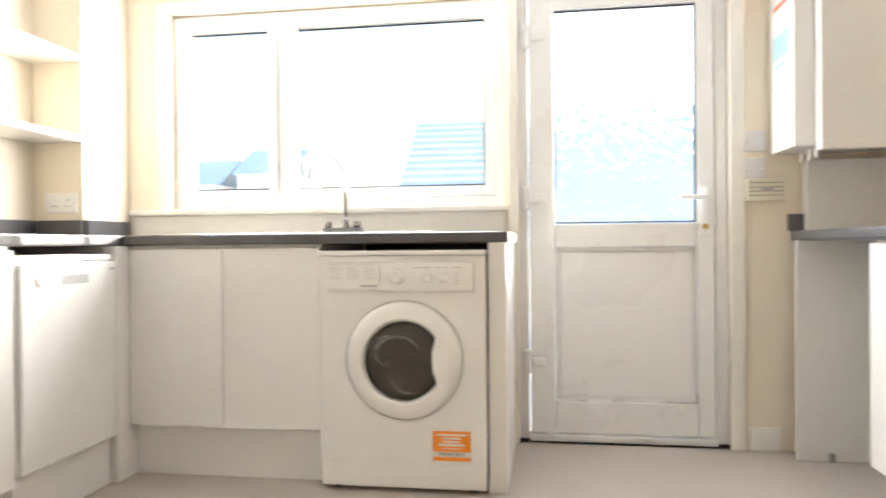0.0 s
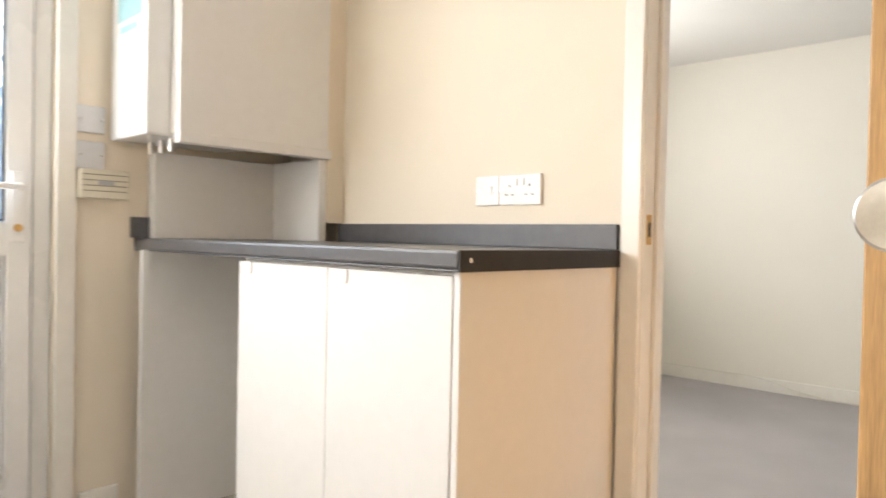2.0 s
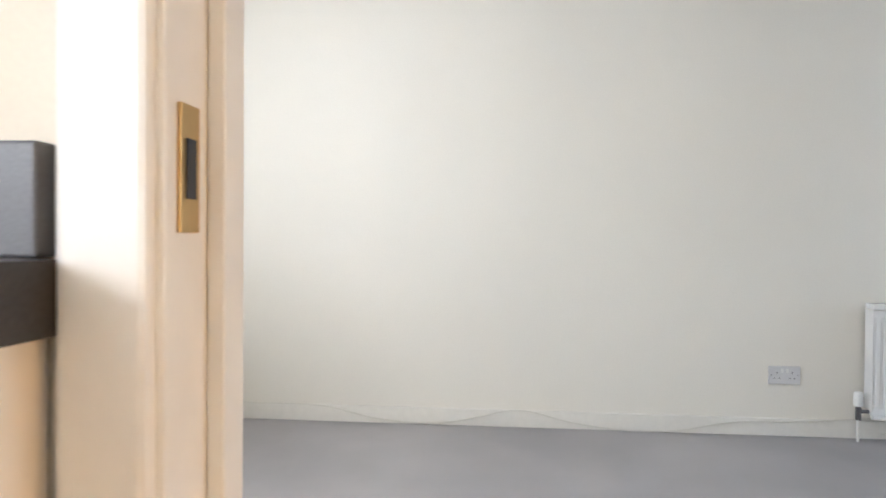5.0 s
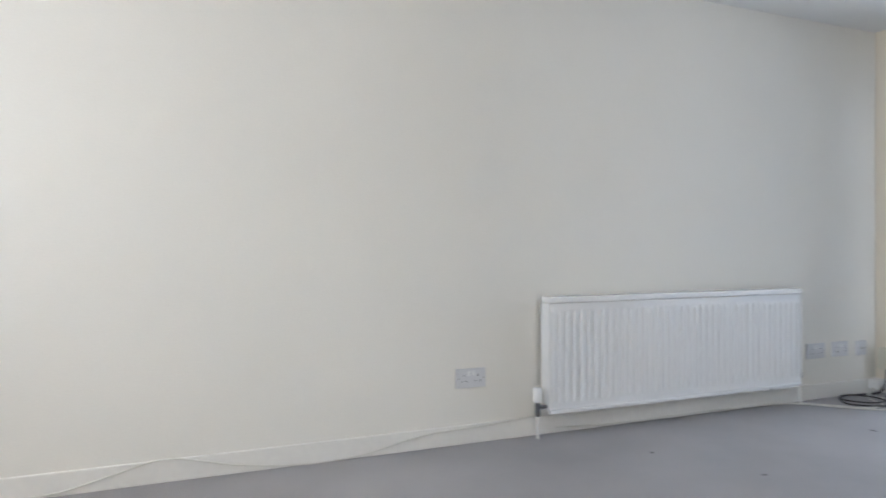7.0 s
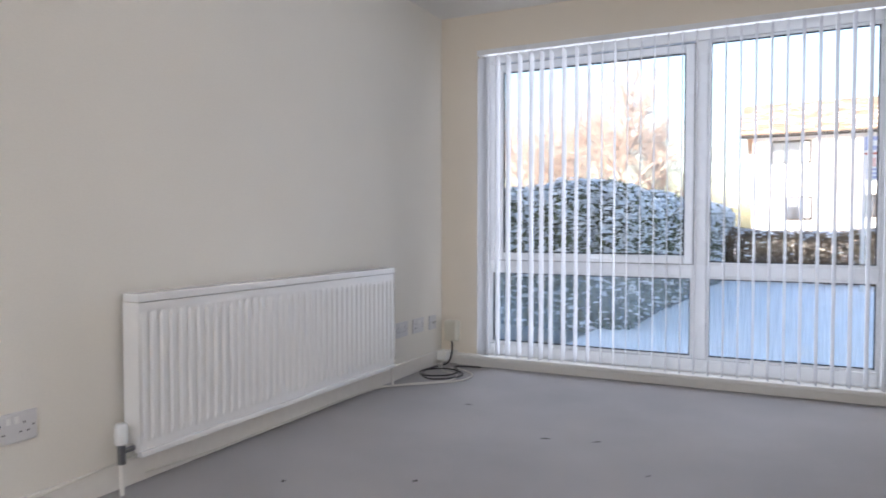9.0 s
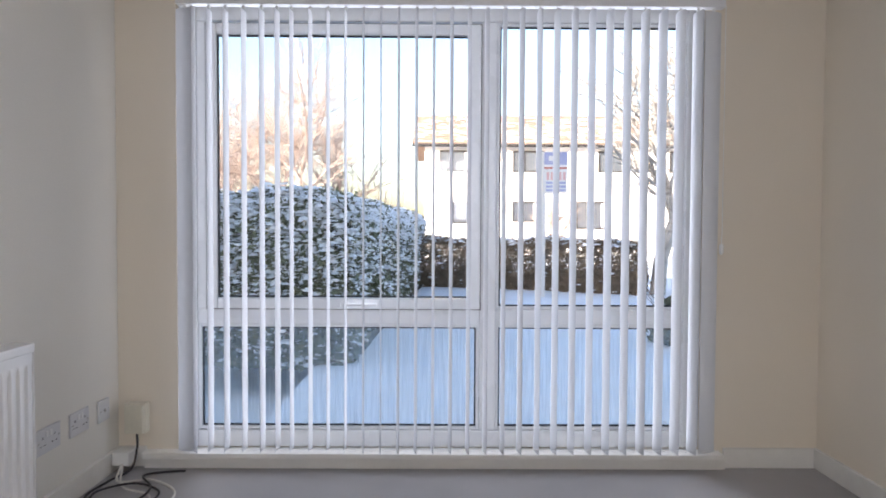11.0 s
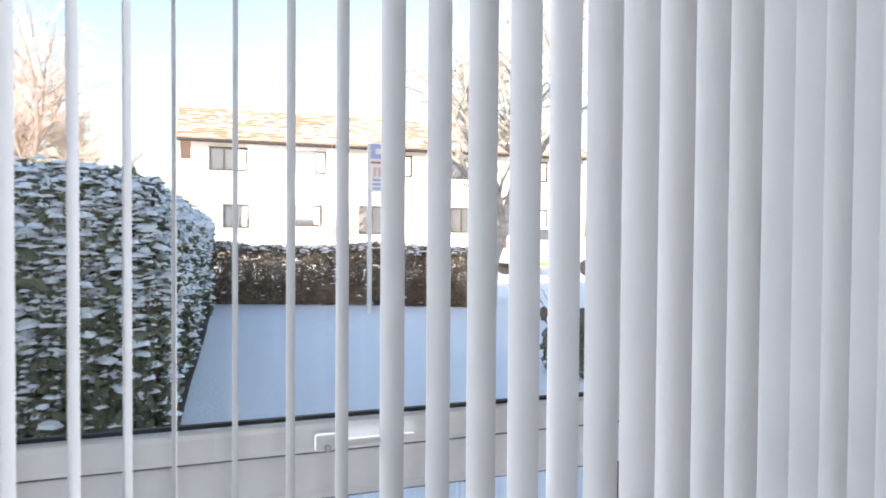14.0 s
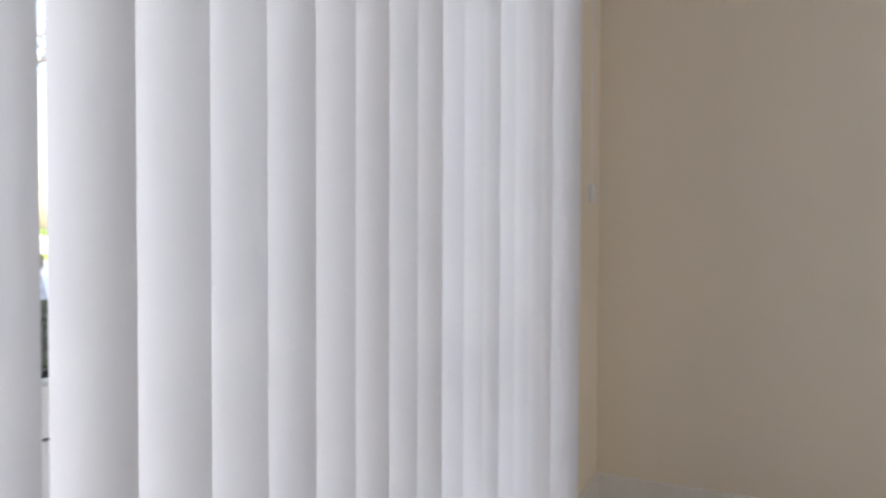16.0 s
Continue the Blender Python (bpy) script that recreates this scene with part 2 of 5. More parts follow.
def lathe(bm, base, axis, prof, seg=40):
    """Turns a profile of (radius, height) pairs about an axis through base."""
    rot = Vector(axis).to_track_quat("Z", "Y").to_matrix()
    rings = []
    for r, h in prof:
        rings.append([bm.verts.new(Vector(base) + rot @ Vector((r * math.cos(2 * math.pi * i / seg), r * math.sin(2 * math.pi * i / seg), h))) for i in range(seg)])
    for a, b in zip(rings, rings[1:]):
        for i in range(seg):
            bm.faces.new((a[i], a[(i + 1) % seg], b[(i + 1) % seg], b[i]))
    if prof[0][0] > 1e-5:
        bm.faces.new(rings[0][::-1])
    if prof[-1][0] > 1e-5:
        bm.faces.new(rings[-1])
    return bm


def tube(bm, pts, r, seg=8):
    """A round cable or pipe along points."""
    pts = [Vector(p) for p in pts]
    rings = []
    for i, p in enumerate(pts):
        d = (pts[min(i + 1, len(pts) - 1)] - pts[max(i - 1, 0)]).normalized()
        m = d.to_track_quat("Z", "Y").to_matrix()
        rings.append([bm.verts.new(p + m @ Vector((r * math.cos(2 * math.pi * k / seg), r * math.sin(2 * math.pi * k / seg), 0))) for k in range(seg)])
    for a, b in zip(rings, rings[1:]):
        for k in range(seg):
            bm.faces.new((a[k], a[(k + 1) % seg], b[(k + 1) % seg], b[k]))
    bm.faces.new(rings[0][::-1])
    bm.faces.new(rings[-1])
    return bm


def smooth_path(pts, n=8):
    """Points along a Catmull-Rom curve."""
    p = [Vector(q) for q in pts]
    p = [p[0] * 2 - p[1]] + p + [p[-1] * 2 - p[-2]]
    out = []
    for i in range(1, len(p) - 2):
        for k in range(n):
            t = k / n
            out.append(0.5 * ((2 * p[i]) + (p[i + 1] - p[i - 1]) * t + (2 * p[i - 1] - 5 * p[i] + 4 * p[i + 1] - p[i + 2]) * t * t + (3 * p[i] - p[i - 1] - 3 * p[i + 1] + p[i + 2]) * t ** 3))
    out.append(p[-2])
    return out


def mesh_of(name, bm, material, smooth=False):
    bmesh.ops.recalc_face_normals(bm, faces=bm.faces)
    me = bpy.data.meshes.new(name)
    bm.to_mesh(me)
    bm.free()
    me.materials.append(material)
    if smooth:
        me.shade_smooth()
        me.set_sharp_from_angle(angle=radians(40))
    return me


def part(name, bm, material, parent, label="", smooth=False):
    """Links a bmesh, given in world metres, as one mesh under a thing or a part."""
    o = ORIGIN[parent]
    bmesh.ops.translate(bm, verts=bm.verts, vec=-o)
    ob = new(name, mesh_of(name, bm, material, smooth))
    ob.parent = parent
    ORIGIN[ob] = o
    return tagged(ob, label)


def thing(name, at, label, category, group="", kind=""):
    e = new(name)
    e.empty_display_size = 0.1
    e.location = at
    ORIGIN[e] = Vector(at)
    return tagged(e, label, category, group, kind)


def solid(name, bm, material, label, category="", kind="structure", smooth=False):
    """One plain mesh that is a thing, or a piece of the setting."""
    ob = new(name, mesh_of(name, bm, material, smooth))
    ORIGIN[ob] = Vector()
    return tagged(ob, label, category, "", kind)


def raw(name, verts, faces, material, parent=None, kind="", label="", category=""):
    me = bpy.data.meshes.new(name)
    o = np.array(ORIGIN[parent]) if parent else np.zeros(3)
    me.from_pydata((np.asarray(verts, dtype=float) - o).tolist(), [], faces if isinstance(faces, list) else faces.tolist())
    me.materials.append(material)
    ob = new(name, me)
    if parent:
        ob.parent = parent
    return tagged(ob, label, category, "", kind)

# ---- structure ----
H = 2.18


def wall(name, axis, a0, a1, c0, c1, holes, material, label, top=H + 0.1, bottom=-0.05):
    """A wall along x or y from a0 to a1, between the faces c0 and c1, with openings (from, to, low, high) right through it."""
    bm = bmesh.new()

    def put(u0, u1, z0, z1):
        if u1 - u0 > 1e-4 and z1 - z0 > 1e-4:
            bx(bm, u0, u1, c0, c1, z0, z1) if axis == "x" else bx(bm, c0, c1, u0, u1, z0, z1)
    at = a0
    for h0, h1, lo, hi in sorted(holes):
        put(at, h0, bottom, top)
        put(h0, h1, bottom, lo)
        put(h0, h1, hi, top)
        at = h1
    put(at, a1, bottom, top)
    bmesh.ops.remove_doubles(bm, verts=bm.verts, dist=1e-5)
    return solid(name, bm, material, label)


wall("wall_north_kitchen", "x", -4.1, 0.05, 0.0, 0.28, [(-3.40, -1.80, 1.02, 1.99), (-1.755, -0.845, 0.0, 2.06)], M_CREAM, "cream painted kitchen wall with window and back door")
wall("wall_north_living", "x", 0.05, 3.3, 0.1, 0.40, [(0.75, 2.74, 1.03, 1.95)], M_WHITEWALL, "off-white living room wall with a window")
wall("wall_east_living", "y", -6.05, 0.1, 3.05, 3.3, [], M_WHITEWALL, "long off-white painted living room wall")
wall("wall_south_living", "x", -0.2, 3.05, -6.05, -5.8, [(0.59, 2.80, 0.06, 1.945)], M_CREAM, "cream wall round the large garden window")
wall("wall_west_kitchen", "y", -4.3, 0.0, -4.1, -3.84, [], M_CREAM, "cream painted kitchen wall with a shelved alcove")
wall("wall_south_kitchen", "x", -4.1, 0.0, -4.5, -4.3, [], M_CREAM, "cream painted kitchen wall")
# the dividing wall: cream towards the kitchen and the garden end, off-white towards the living room's north end
wall("wall_dividing_kitchen_face", "y", -4.3, 0.0, 0.0, 0.05, [(-2.325, -1.515, 0.0, 2.04)], M_CREAM, "cream kitchen side of the dividing wall")
wall("wall_dividing_living_face", "y", -5.8, 0.1, 0.0501, 0.1, [(-2.325, -1.515, 0.0, 2.04)], M_CREAM, "cream living room side of the dividing wall")
solid("wall_pier_kitchen", box(-3.8399, -3.60, -0.33, -0.0005, 0.0, H), M_CREAM, "cream boxed pier beside the kitchen window")
solid("ceiling_kitchen", box(-4.1, 0.05, -4.5, 0.28, H, H + 0.15), M_CEIL, "plain white kitchen ceiling")
solid("ceiling_living", box(0.0501, 3.3, -6.05, 0.4, H, H + 0.15), M_CEIL, "plain white living room ceiling")
# unseen blocks, added and stretched east so their shadow covers the lawn
solid("upper_shade_block", box(-8.0, 22.0, -6.15, 0.35, H + 0.151, 5.4), M_RENDER, "unseen upper storey block, added to shade the lawn")
solid("lower_shade_block", box(3.31, 22.0, -6.1, 0.3, -0.42, H + 0.15), M_RENDER, "unseen ground floor block, added to shade the lawn")
solid("floor_kitchen", box(-4.1, 0.05, -4.5, 0.28, -0.1, 0.0), M_VINYL, "beige grey sheet vinyl kitchen floor")
solid("floor_living", box(0.0501, 3.3, -6.05, 0.4, -0.1, 0.0), M_CARPET, "worn grey fitted carpet with stains")


def skirting(name, x0, x1, y0, y1, h=0.085):
    return solid(name, box(x0, x1, y0, y1, 0.0, h, 0.004), M_GLOSS, "white gloss painted skirting board")


skirting("baseboard_east", 3.035, 3.0499, -5.8, 0.1)
skirting("baseboard_north", 0.1, 3.034, 0.085, 0.0999)
skirting("baseboard_west", 0.1001, 0.115, -5.8, -2.39)
skirting("baseboard_west_north", 0.1001, 0.115, -1.46, 0.084)
skirting("baseboard_south_west", 0.116, 0.5, -5.7999, -5.785)
skirting("baseboard_south_east", 2.93, 3.034, -5.7999, -5.785)
skirting("baseboard_kitchen_door", -0.784, -0.661, -0.0145, -0.0001, 0.1)
skirting("baseboard_kitchen_south", -3.83, -0.001, -4.2999, -4.285)


# ---- openings ----
def hole_frame(bm, x0, x1, z0, z1, w, y0, y1, bev=0.006):
    """Four bars round an opening in a wall along x."""
    bx(bm, x0, x0 + w, y0, y1, z0, z1, bev)
    bx(bm, x1 - w, x1, y0, y1, z0, z1, bev)
    bx(bm, x0 + w + 0.0002, x1 - w - 0.0002, y0, y1, z1 - w, z1, bev)
    bx(bm, x0 + w + 0.0002, x1 - w - 0.0002, y0, y1, z0, z0 + w, bev)
    return bm


def glazing(parent, x0, x1, z0, z1, y, glass, side, name="pane"):
    """A pane with its black gasket; side is the way into the room along y."""
    p = part(name, box(x0 - 0.004, x1 + 0.004, y - 0.004, y + 0.004, z0 - 0.004, z1 + 0.004), glass, parent)
    p.visible_shadow = False
    part("gasket", hole_frame(bmesh.new(), x0, x1, z0, z1, 0.006, y + 0.005 * side, y + 0.014 * side, 0), M_GASKET, p)


# kitchen window: a small opening light and a wide one
w1 = thing("window_1", (-2.6, 0.1, 1.02), "white uPVC kitchen window with two opening lights", "window", kind="structure")
part("window_frame", hole_frame(bmesh.new(), -3.398, -1.802, 1.052, 1.988, 0.045, 0.07, 0.14), M_UPVC, w1)
part("mullion", box(-2.872, -2.818, 0.071, 0.139, 1.098, 1.942, 0.006), M_UPVC, w1)
for a0, a1 in ((-3.352, -2.873), (-2.817, -1.848)):
    sash = part("sash", hole_frame(bmesh.new(), a0 + 0.001, a1 - 0.001, 1.099, 1.941, 0.045, 0.052, 0.10, 0.008), M_UPVC, w1)
    glazing(sash, a0 + 0.046, a1 - 0.046, 1.145, 1.895, 0.085, G_CLEAR, -1)
    c = (a0 + a1) / 2
    h = part("handle", bx(box(c - 0.05, c + 0.07, 0.018, 0.03, 1.116, 1.132, 0.005), c - 0.055, c - 0.03, 0.0302, 0.0518, 1.11, 1.138, 0.004), M_UPVC, sash)
part("trickle_vent", box(-2.62, -2.02, 0.04, 0.0515, 1.915, 1.935, 0.004), M_UPVC, w1)
part("window_sill", box(-3.585, -1.79, -0.035, 0.069, 1.022, 1.05, 0.008), M_GLOSS, w1)
solid("trim_under_sill", box(-3.58, -1.80, -0.012, -0.0005, 0.93, 1.0215, 0.002), M_GLOSS, "white painted board under the kitchen sill")
for nm, x0, x1, z0, z1 in (("trim_window_left", -3.44, -3.40, 1.051, 2.03), ("trim_window_head", -3.3995, -1.79, 1.992, 2.03)):
    solid(nm, box(x0, x1, -0.014, -0.0005, z0, z1, 0.003), M_GLOSS, "white gloss architrave")

# back door
d1 = thing("door_1", (-1.3, 0.1, 0), "closed white uPVC back door with obscure glass", "door", kind="structure")
fb = bmesh.new()
bx(fb, -1.753, -1.70, 0.07, 0.14, 0.0, 2.055, 0.005)
bx(fb, -0.90, -0.847, 0.07, 0.14, 0.0, 2.055, 0.005)
bx(fb, -1.6998, -0.9002, 0.07, 0.14, 2.0, 2.055, 0.005)
bx(fb, -1.6998, -0.9002, 0.03, 0.14, 0.0, 0.028, 0.004)
part("door_frame", fb, M_UPVC, d1)
lb = bmesh.new()
X0, X1 = -1.695, -0.905
bx(lb, X0, -1.585, 0.055, 0.12, 0.032, 1.997, 0.006)
bx(lb, -0.975, X1, 0.055, 0.12, 0.032, 1.997, 0.006)
for z0, z1 in ((0.032, 0.175), (0.858, 0.962), (1.915, 1.997)):
    bx(lb, -1.5848, -0.9752, 0.055, 0.12, z0, z1, 0.006)
leaf = part("door_leaf", lb, M_UPVC, d1)
part("lower_panel", bx(box(-1.583, -0.977, 0.085, 0.11, 0.177, 0.856), -1.565, -0.995, 0.078, 0.0849, 0.195, 0.838, 0.006), M_UPVC, leaf)
p = part("pane", box(-1.583, -0.977, 0.082, 0.094, 0.964, 1.913), G_FROST, leaf, "obscure patterned glass")
p.visible_shadow = False
part("gasket", hole_frame(bmesh.new(), -1.582, -0.978, 0.965, 1.912, 0.006, 0.070, 0.0815, 0), M_GASKET, p)
hb = box(-0.965, -0.93, 0.044, 0.0548, 0.90, 1.12, 0.006)
cyl(hb, (-0.947, 0.0438, 1.07), (-0.947, 0.005, 1.07), 0.009)
bx(hb, -1.06, -0.938, -0.005, 0.012, 1.061, 1.079, 0.006)
part("door_handle", hb, M_UPVC, leaf, "white lever handle")
part("lock_cylinder", lathe(bmesh.new(), (-0.947, 0.0438, 0.945), (0, -1, 0), [(0.012, 0), (0.012, 0.012), (0.008, 0.014), (0, 0.014)], 16), M_BRASS, leaf, "brass lock cylinder", True)
for z in (0.35, 1.08, 1.80):
    hb = box(-1.72, -1.69, 0.03, 0.0695, z - 0.05, z + 0.05, 0.006)
    bx(hb, -1.6895, -1.63, 0.040, 0.0545, z - 0.02, z + 0.02, 0.006)
    part("hinge", hb, M_UPVC, d1)
for nm, x0, x1, z1 in (("trim_door_left", -1.785, -1.742, 2.09), ("trim_door_right", -0.858, -0.80, 2.09)):
    solid(nm, box(x0, x1, -0.016, -0.0005, 0.0, z1, 0.004), M_GLOSS, "white gloss door architrave")
solid("trim_door_head", box(-1.7415, -0.8585, -0.016, -0.0005, 2.05, 2.09, 0.004), M_GLOSS, "white gloss door architrave")

# doorway between the rooms: lining, stops and architraves
df = bmesh.new()
bx(df, -0.008, 0.108, -1.54, -1.5152, 0.0, 2.04, 0.003)
bx(df, -0.008, 0.108, -2.3248, -2.30, 0.0, 2.04, 0.003)
bx(df, -0.008, 0.108, -2.2998, -1.5402, 2.012, 2.0398, 0.003)
for y0, y1 in ((-1.552, -1.5402), (-2.2998, -2.288)):
    bx(df, 0.045, 0.075, y0, y1, 0.0, 2.0, 0.002)
lining = solid("trim_doorway_lining", df, M_GLOSS, "cream gloss door lining between kitchen and living room")
for nm, x0, x1 in (("kitchen", -0.018, -0.0005), ("living", 0.1005, 0.117)):
    ab = bmesh.new()
    bx(ab, x0, x1, -1.535, -1.482, 0.0, 2.09, 0.005)
    bx(ab, x0, x1, -2.37, -2.305, 0.0, 2.09, 0.005)
    bx(ab, x0, x1, -2.3048, -1.5352, 2.02, 2.09, 0.005)
    solid("trim_architrave_" + nm, ab, M_GLOSS, "white gloss architrave round the doorway")
strike = thing("strike_plate", (0.02, -1.54, 0.97), "small brass strike plate let into the door lining", "strike plate")
part("plate", box(0.006, 0.03, -1.5425, -1.5403, 0.935, 1.01, 0.0005), M_BRASS, strike)
part("hole", box(0.012, 0.024, -1.5435, -1.5426, 0.955, 0.99), M_DARK, strike)

# oak doors, both standing open
def oak_door(hinge, turn, width, label):
    """A plain oak leaf that runs from its hinge along -x, turned about the hinge, with a knob on each face."""
    d = thing("interior_door", (hinge[0], hinge[1], 0.0), label, "door")
    m = Matrix.Translation((hinge[0], hinge[1], 0)) @ Matrix.Rotation(radians(turn), 4, "Z")

    def swung(bm):
        bmesh.ops.transform(bm, matrix=m, verts=bm.verts)
        return bm
    part("door_leaf", swung(box(-width, 0, 0.0, 0.04, 0.008, 2.0, 0.002)), M_OAK, d)
    for s_, y_ in ((1, 0.04), (-1, 0.0)):
        kb = lathe(bmesh.new(), (-width + 0.034, y_, 0.968), (0, s_, 0), [(0.026, 0.0002), (0.026, 0.005), (0.014, 0.007), (0.013, 0.014), (0.019, 0.018), (0.023, 0.030), (0.0295, 0.056), (0.0300, 0.060), (0.0275, 0.062), (0.0, 0.059)], 36)
        part("knob", swung(kb), M_SATIN, d, "satin steel tapered knob", True)
    for z in (0.2, 1.75):
        part("hinge", swung(cyl(bmesh.new(), (0.004, 0.042, z - 0.045), (0.004, 0.042, z + 0.045), 0.006, seg=12)), M_BRASS, d)
    return d


oak_door((-0.024, -2.345), 0.0, 0.745, "open oak veneered door of the living room")
oak_door((-0.88, -2.962), -90.0, 0.765, "open oak veneered kitchen door with a steel knob")
solid("wall_partition_hall", box(-0.895, -0.80, -4.2995, -2.975, 0.0, H), M_CREAM, "cream partition end that carries the kitchen door")

# garden window with a low sill
w3 = thing("window_3", (1.69, -5.86, 0.06), "large white uPVC garden window with four lights, condensation below", "window", kind="structure")
YF0, YF1 = -5.90, -5.83
part("window_frame", hole_frame(bmesh.new(), 0.592, 2.798, 0.072, 1.943, 0.072, YF0, YF1), M_UPVC, w3)
part("mullion", box(1.462, 1.532, YF0 + 0.001, YF1 - 0.001, 0.1445, 1.8705, 0.006), M_UPVC, w3)
part("transom", box(1.5325, 2.7255, YF0 + 0.001, YF1 - 0.001, 0.596, 0.663, 0.006), M_UPVC, w3)
part("transom", box(0.6645, 1.4615, YF0 + 0.001, YF1 - 0.001, 0.596, 0.663, 0.006), M_UPVC, w3)
sash = part("sash", hole_frame(bmesh.new(), 1.530, 2.684, 0.6635, 1.858, 0.046, -5.858, -5.815, 0.009), M_UPVC, w3)
part("frame_strip", box(2.686, 2.7255, YF0 + 0.002, YF1 - 0.002, 0.664, 1.87, 0.004), M_UPVC, w3)
glazing(sash, 1.577, 2.637, 0.712, 1.81, -5.842, G_CLEAR, 1)
# dark strip drawn for the seal and the shadow in the sash rebate
part("sash_gap_line", hole_frame(bmesh.new(), 1.5265, 2.6875, 0.660, 1.8615, 0.0034, -5.8298, -5.8265, 0), M_GAPSHADE, sash, "grey strip for the seal and shadow line round the opening light")
hb = box(1.965, 2.09, -5.798, -5.787, 0.677, 0.689, 0.004)
bx(hb, 2.082, 2.118, -5.8145, -5.7985, 0.669, 0.696, 0.006)
part("handle", hb, M_UPVC, sash)
part("handle_screw", cyl(bmesh.new(), (2.10, -5.7984, 0.676), (2.10, -5.792, 0.676), 0.005, seg=10), M_STEEL, sash)
for x0, x1, z0, z1, g in ((0.6765, 1.4495, 0.675, 1.857, G_CLEAR), (1.545, 2.713, 0.158, 0.584, G_WET), (0.6765, 1.4495, 0.158, 0.584, G_WET)):
    fr = part("bead", hole_frame(bmesh.new(), x0 - 0.012, x1 + 0.012, z0 - 0.012, z1 + 0.012, 0.012, -5.86, -5.838, 0.003), M_UPVC, w3)
    glazing(fr, x0, x1, z0, z1, -5.866, g, 1)
part("window_sill", box(0.515, 2.93, -5.829, -5.74, 0.046, 0.071, 0.006), M_GLOSS, w3)
solid("trim_below_garden_sill", box(0.501, 2.929, -5.7999, -5.765, 0.0, 0.0455, 0.003), M_GLOSS, "white painted board below the low sill")

# living room's other window with its own blind
w2 = thing("window_2", (1.75, 0.25, 1.03), "white uPVC living room window above a radiator", "window", kind="structure")
part("window_frame", hole_frame(bmesh.new(), 0.752, 2.738, 1.062, 1.948, 0.06, 0.24, 0.31), M_UPVC, w2)
part("mullion", box(1.5, 1.56, 0.241, 0.309, 1.1225, 1.8875, 0.006), M_UPVC, w2)
glazing(w2, 0.814, 1.498, 1.124, 1.886, 0.28, G_CLEAR, -1)
glazing(w2, 1.562, 2.676, 1.124, 1.886, 0.28, G_CLEAR, -1)
part("window_sill", box(0.70, 2.80, 0.03, 0.239, 1.032, 1.06, 0.008), M_GLOSS, w2)
solid("trim_under_north_sill", box(0.72, 2.78, 0.086, 0.0995, 0.925, 1.0315, 0.003), M_GLOSS, "white painted board under the sill")


# ---- vertical blinds ----
def vane_mesh(w, z0, z1, curve):
    """One fabric vane, hanging along z, slightly bowed across its width, with a hem weight."""
    bm = bmesh.new()
    n = 6
    rows_ = []
    for z in (z0, z0 + 0.035, z0 + 0.04, (z0 + z1) / 2, z1):
        rows_.append([bm.verts.new((curve * (1 - (2 * i / n - 1) ** 2) + (0.0012 if z < z0 + 0.037 else 0), -w / 2 + w * i / n, z)) for i in range(n + 1)])
    for a, b in zip(rows_, rows_[1:]):
        for i in range(n):
            bm.faces.new((a[i], a[i + 1], b[i + 1], b[i]))
    r = bmesh.ops.solidify(bm, geom=list(bm.faces), thickness=0.0008)
    return mesh_of("vane", bm, M_VANE, True)


def vertical_blind(label, x0, x1, y, zb, zt, xs):
    b = thing("vertical_blind", ((x0 + x1) / 2, y, zb), label, "blind")
    o = ORIGIN[b]
    part("headrail", box(x0, x1, y - 0.022, y + 0.022, zt - 0.032, zt, 0.004), M_UPVC, b)
    me = vane_mesh(0.084, 0.0, zt - 0.045 - zb, 0.006)
    for i, (x, a) in enumerate(xs):
        v = new("vane", me)
        v.parent = b
        v.matrix_basis = Matrix.Translation((x - o.x, 0, 0.0)) @ Matrix.Rotation(radians(a), 4, "Z")
        part("carrier", box(x - 0.006, x + 0.006, y - 0.004, y + 0.004, zt - 0.0445, zt - 0.0325), M_PLASTIC, b)
    for dy in (-0.035, 0.035):
        bm = bmesh.new()
        for (xa, _), (xb, _) in zip(xs, xs[1:]):
            mid = (xa + xb) / 2
            tube(bm, [(xa, y + dy, zb + 0.02), (mid, y + dy, zb + 0.012), (xb, y + dy, zb + 0.02)], 0.0012, 4)
        part("bottom_chain", bm, M_PLASTIC, b)
    return b


rng = random.Random(7)
garden_xs = [(2.742, 78), (2.716, 40), (2.645, 2), (2.578, 0.5), (2.504, 1), (2.431, -1), (2.368, -1.5), (2.310, 0.5), (2.233, -1), (2.160, 0), (2.088, 1)]
x, k = 2.014, 0
while x > 0.62:
    garden_xs.append((x + rng.uniform(-0.0008, 0.0008), (9.5, 6, 9.5, 9.5, 7.5, 8.5)[k] if k < 6 else 8.5 + rng.uniform(-0.6, 0.6)))
    x -= 0.0718
    k += 1
garden_xs.append((0.588, 112))
gb = vertical_blind("white fabric vertical blind, half open, over the garden window", 0.545, 2.775, -5.752, 0.078, 1.94, garden_xs)
part("control_chain", tube(bmesh.new(), [(0.556, -5.706, 1.905), (0.556, -5.706, 1.0), (0.558, -5.706, 0.95)], 0.0018, 6), M_PLASTIC, gb)
part("chain_weight", lathe(bmesh.new(), (0.558, -5.706, 0.905), (0, 0, 1), [(0.004, 0), (0.009, 0.006), (0.009, 0.035), (0.004, 0.045)], 14), M_PLASTIC, gb, "", True)
north_xs = [(2.70 - 0.022 * i, 12 + 4 * math.sin(i * 2.0)) for i in range(12)]
vertical_blind("white fabric vertical blind drawn aside at the window", 0.76, 2.735, 0.17, 1.075, 1.945, north_xs)


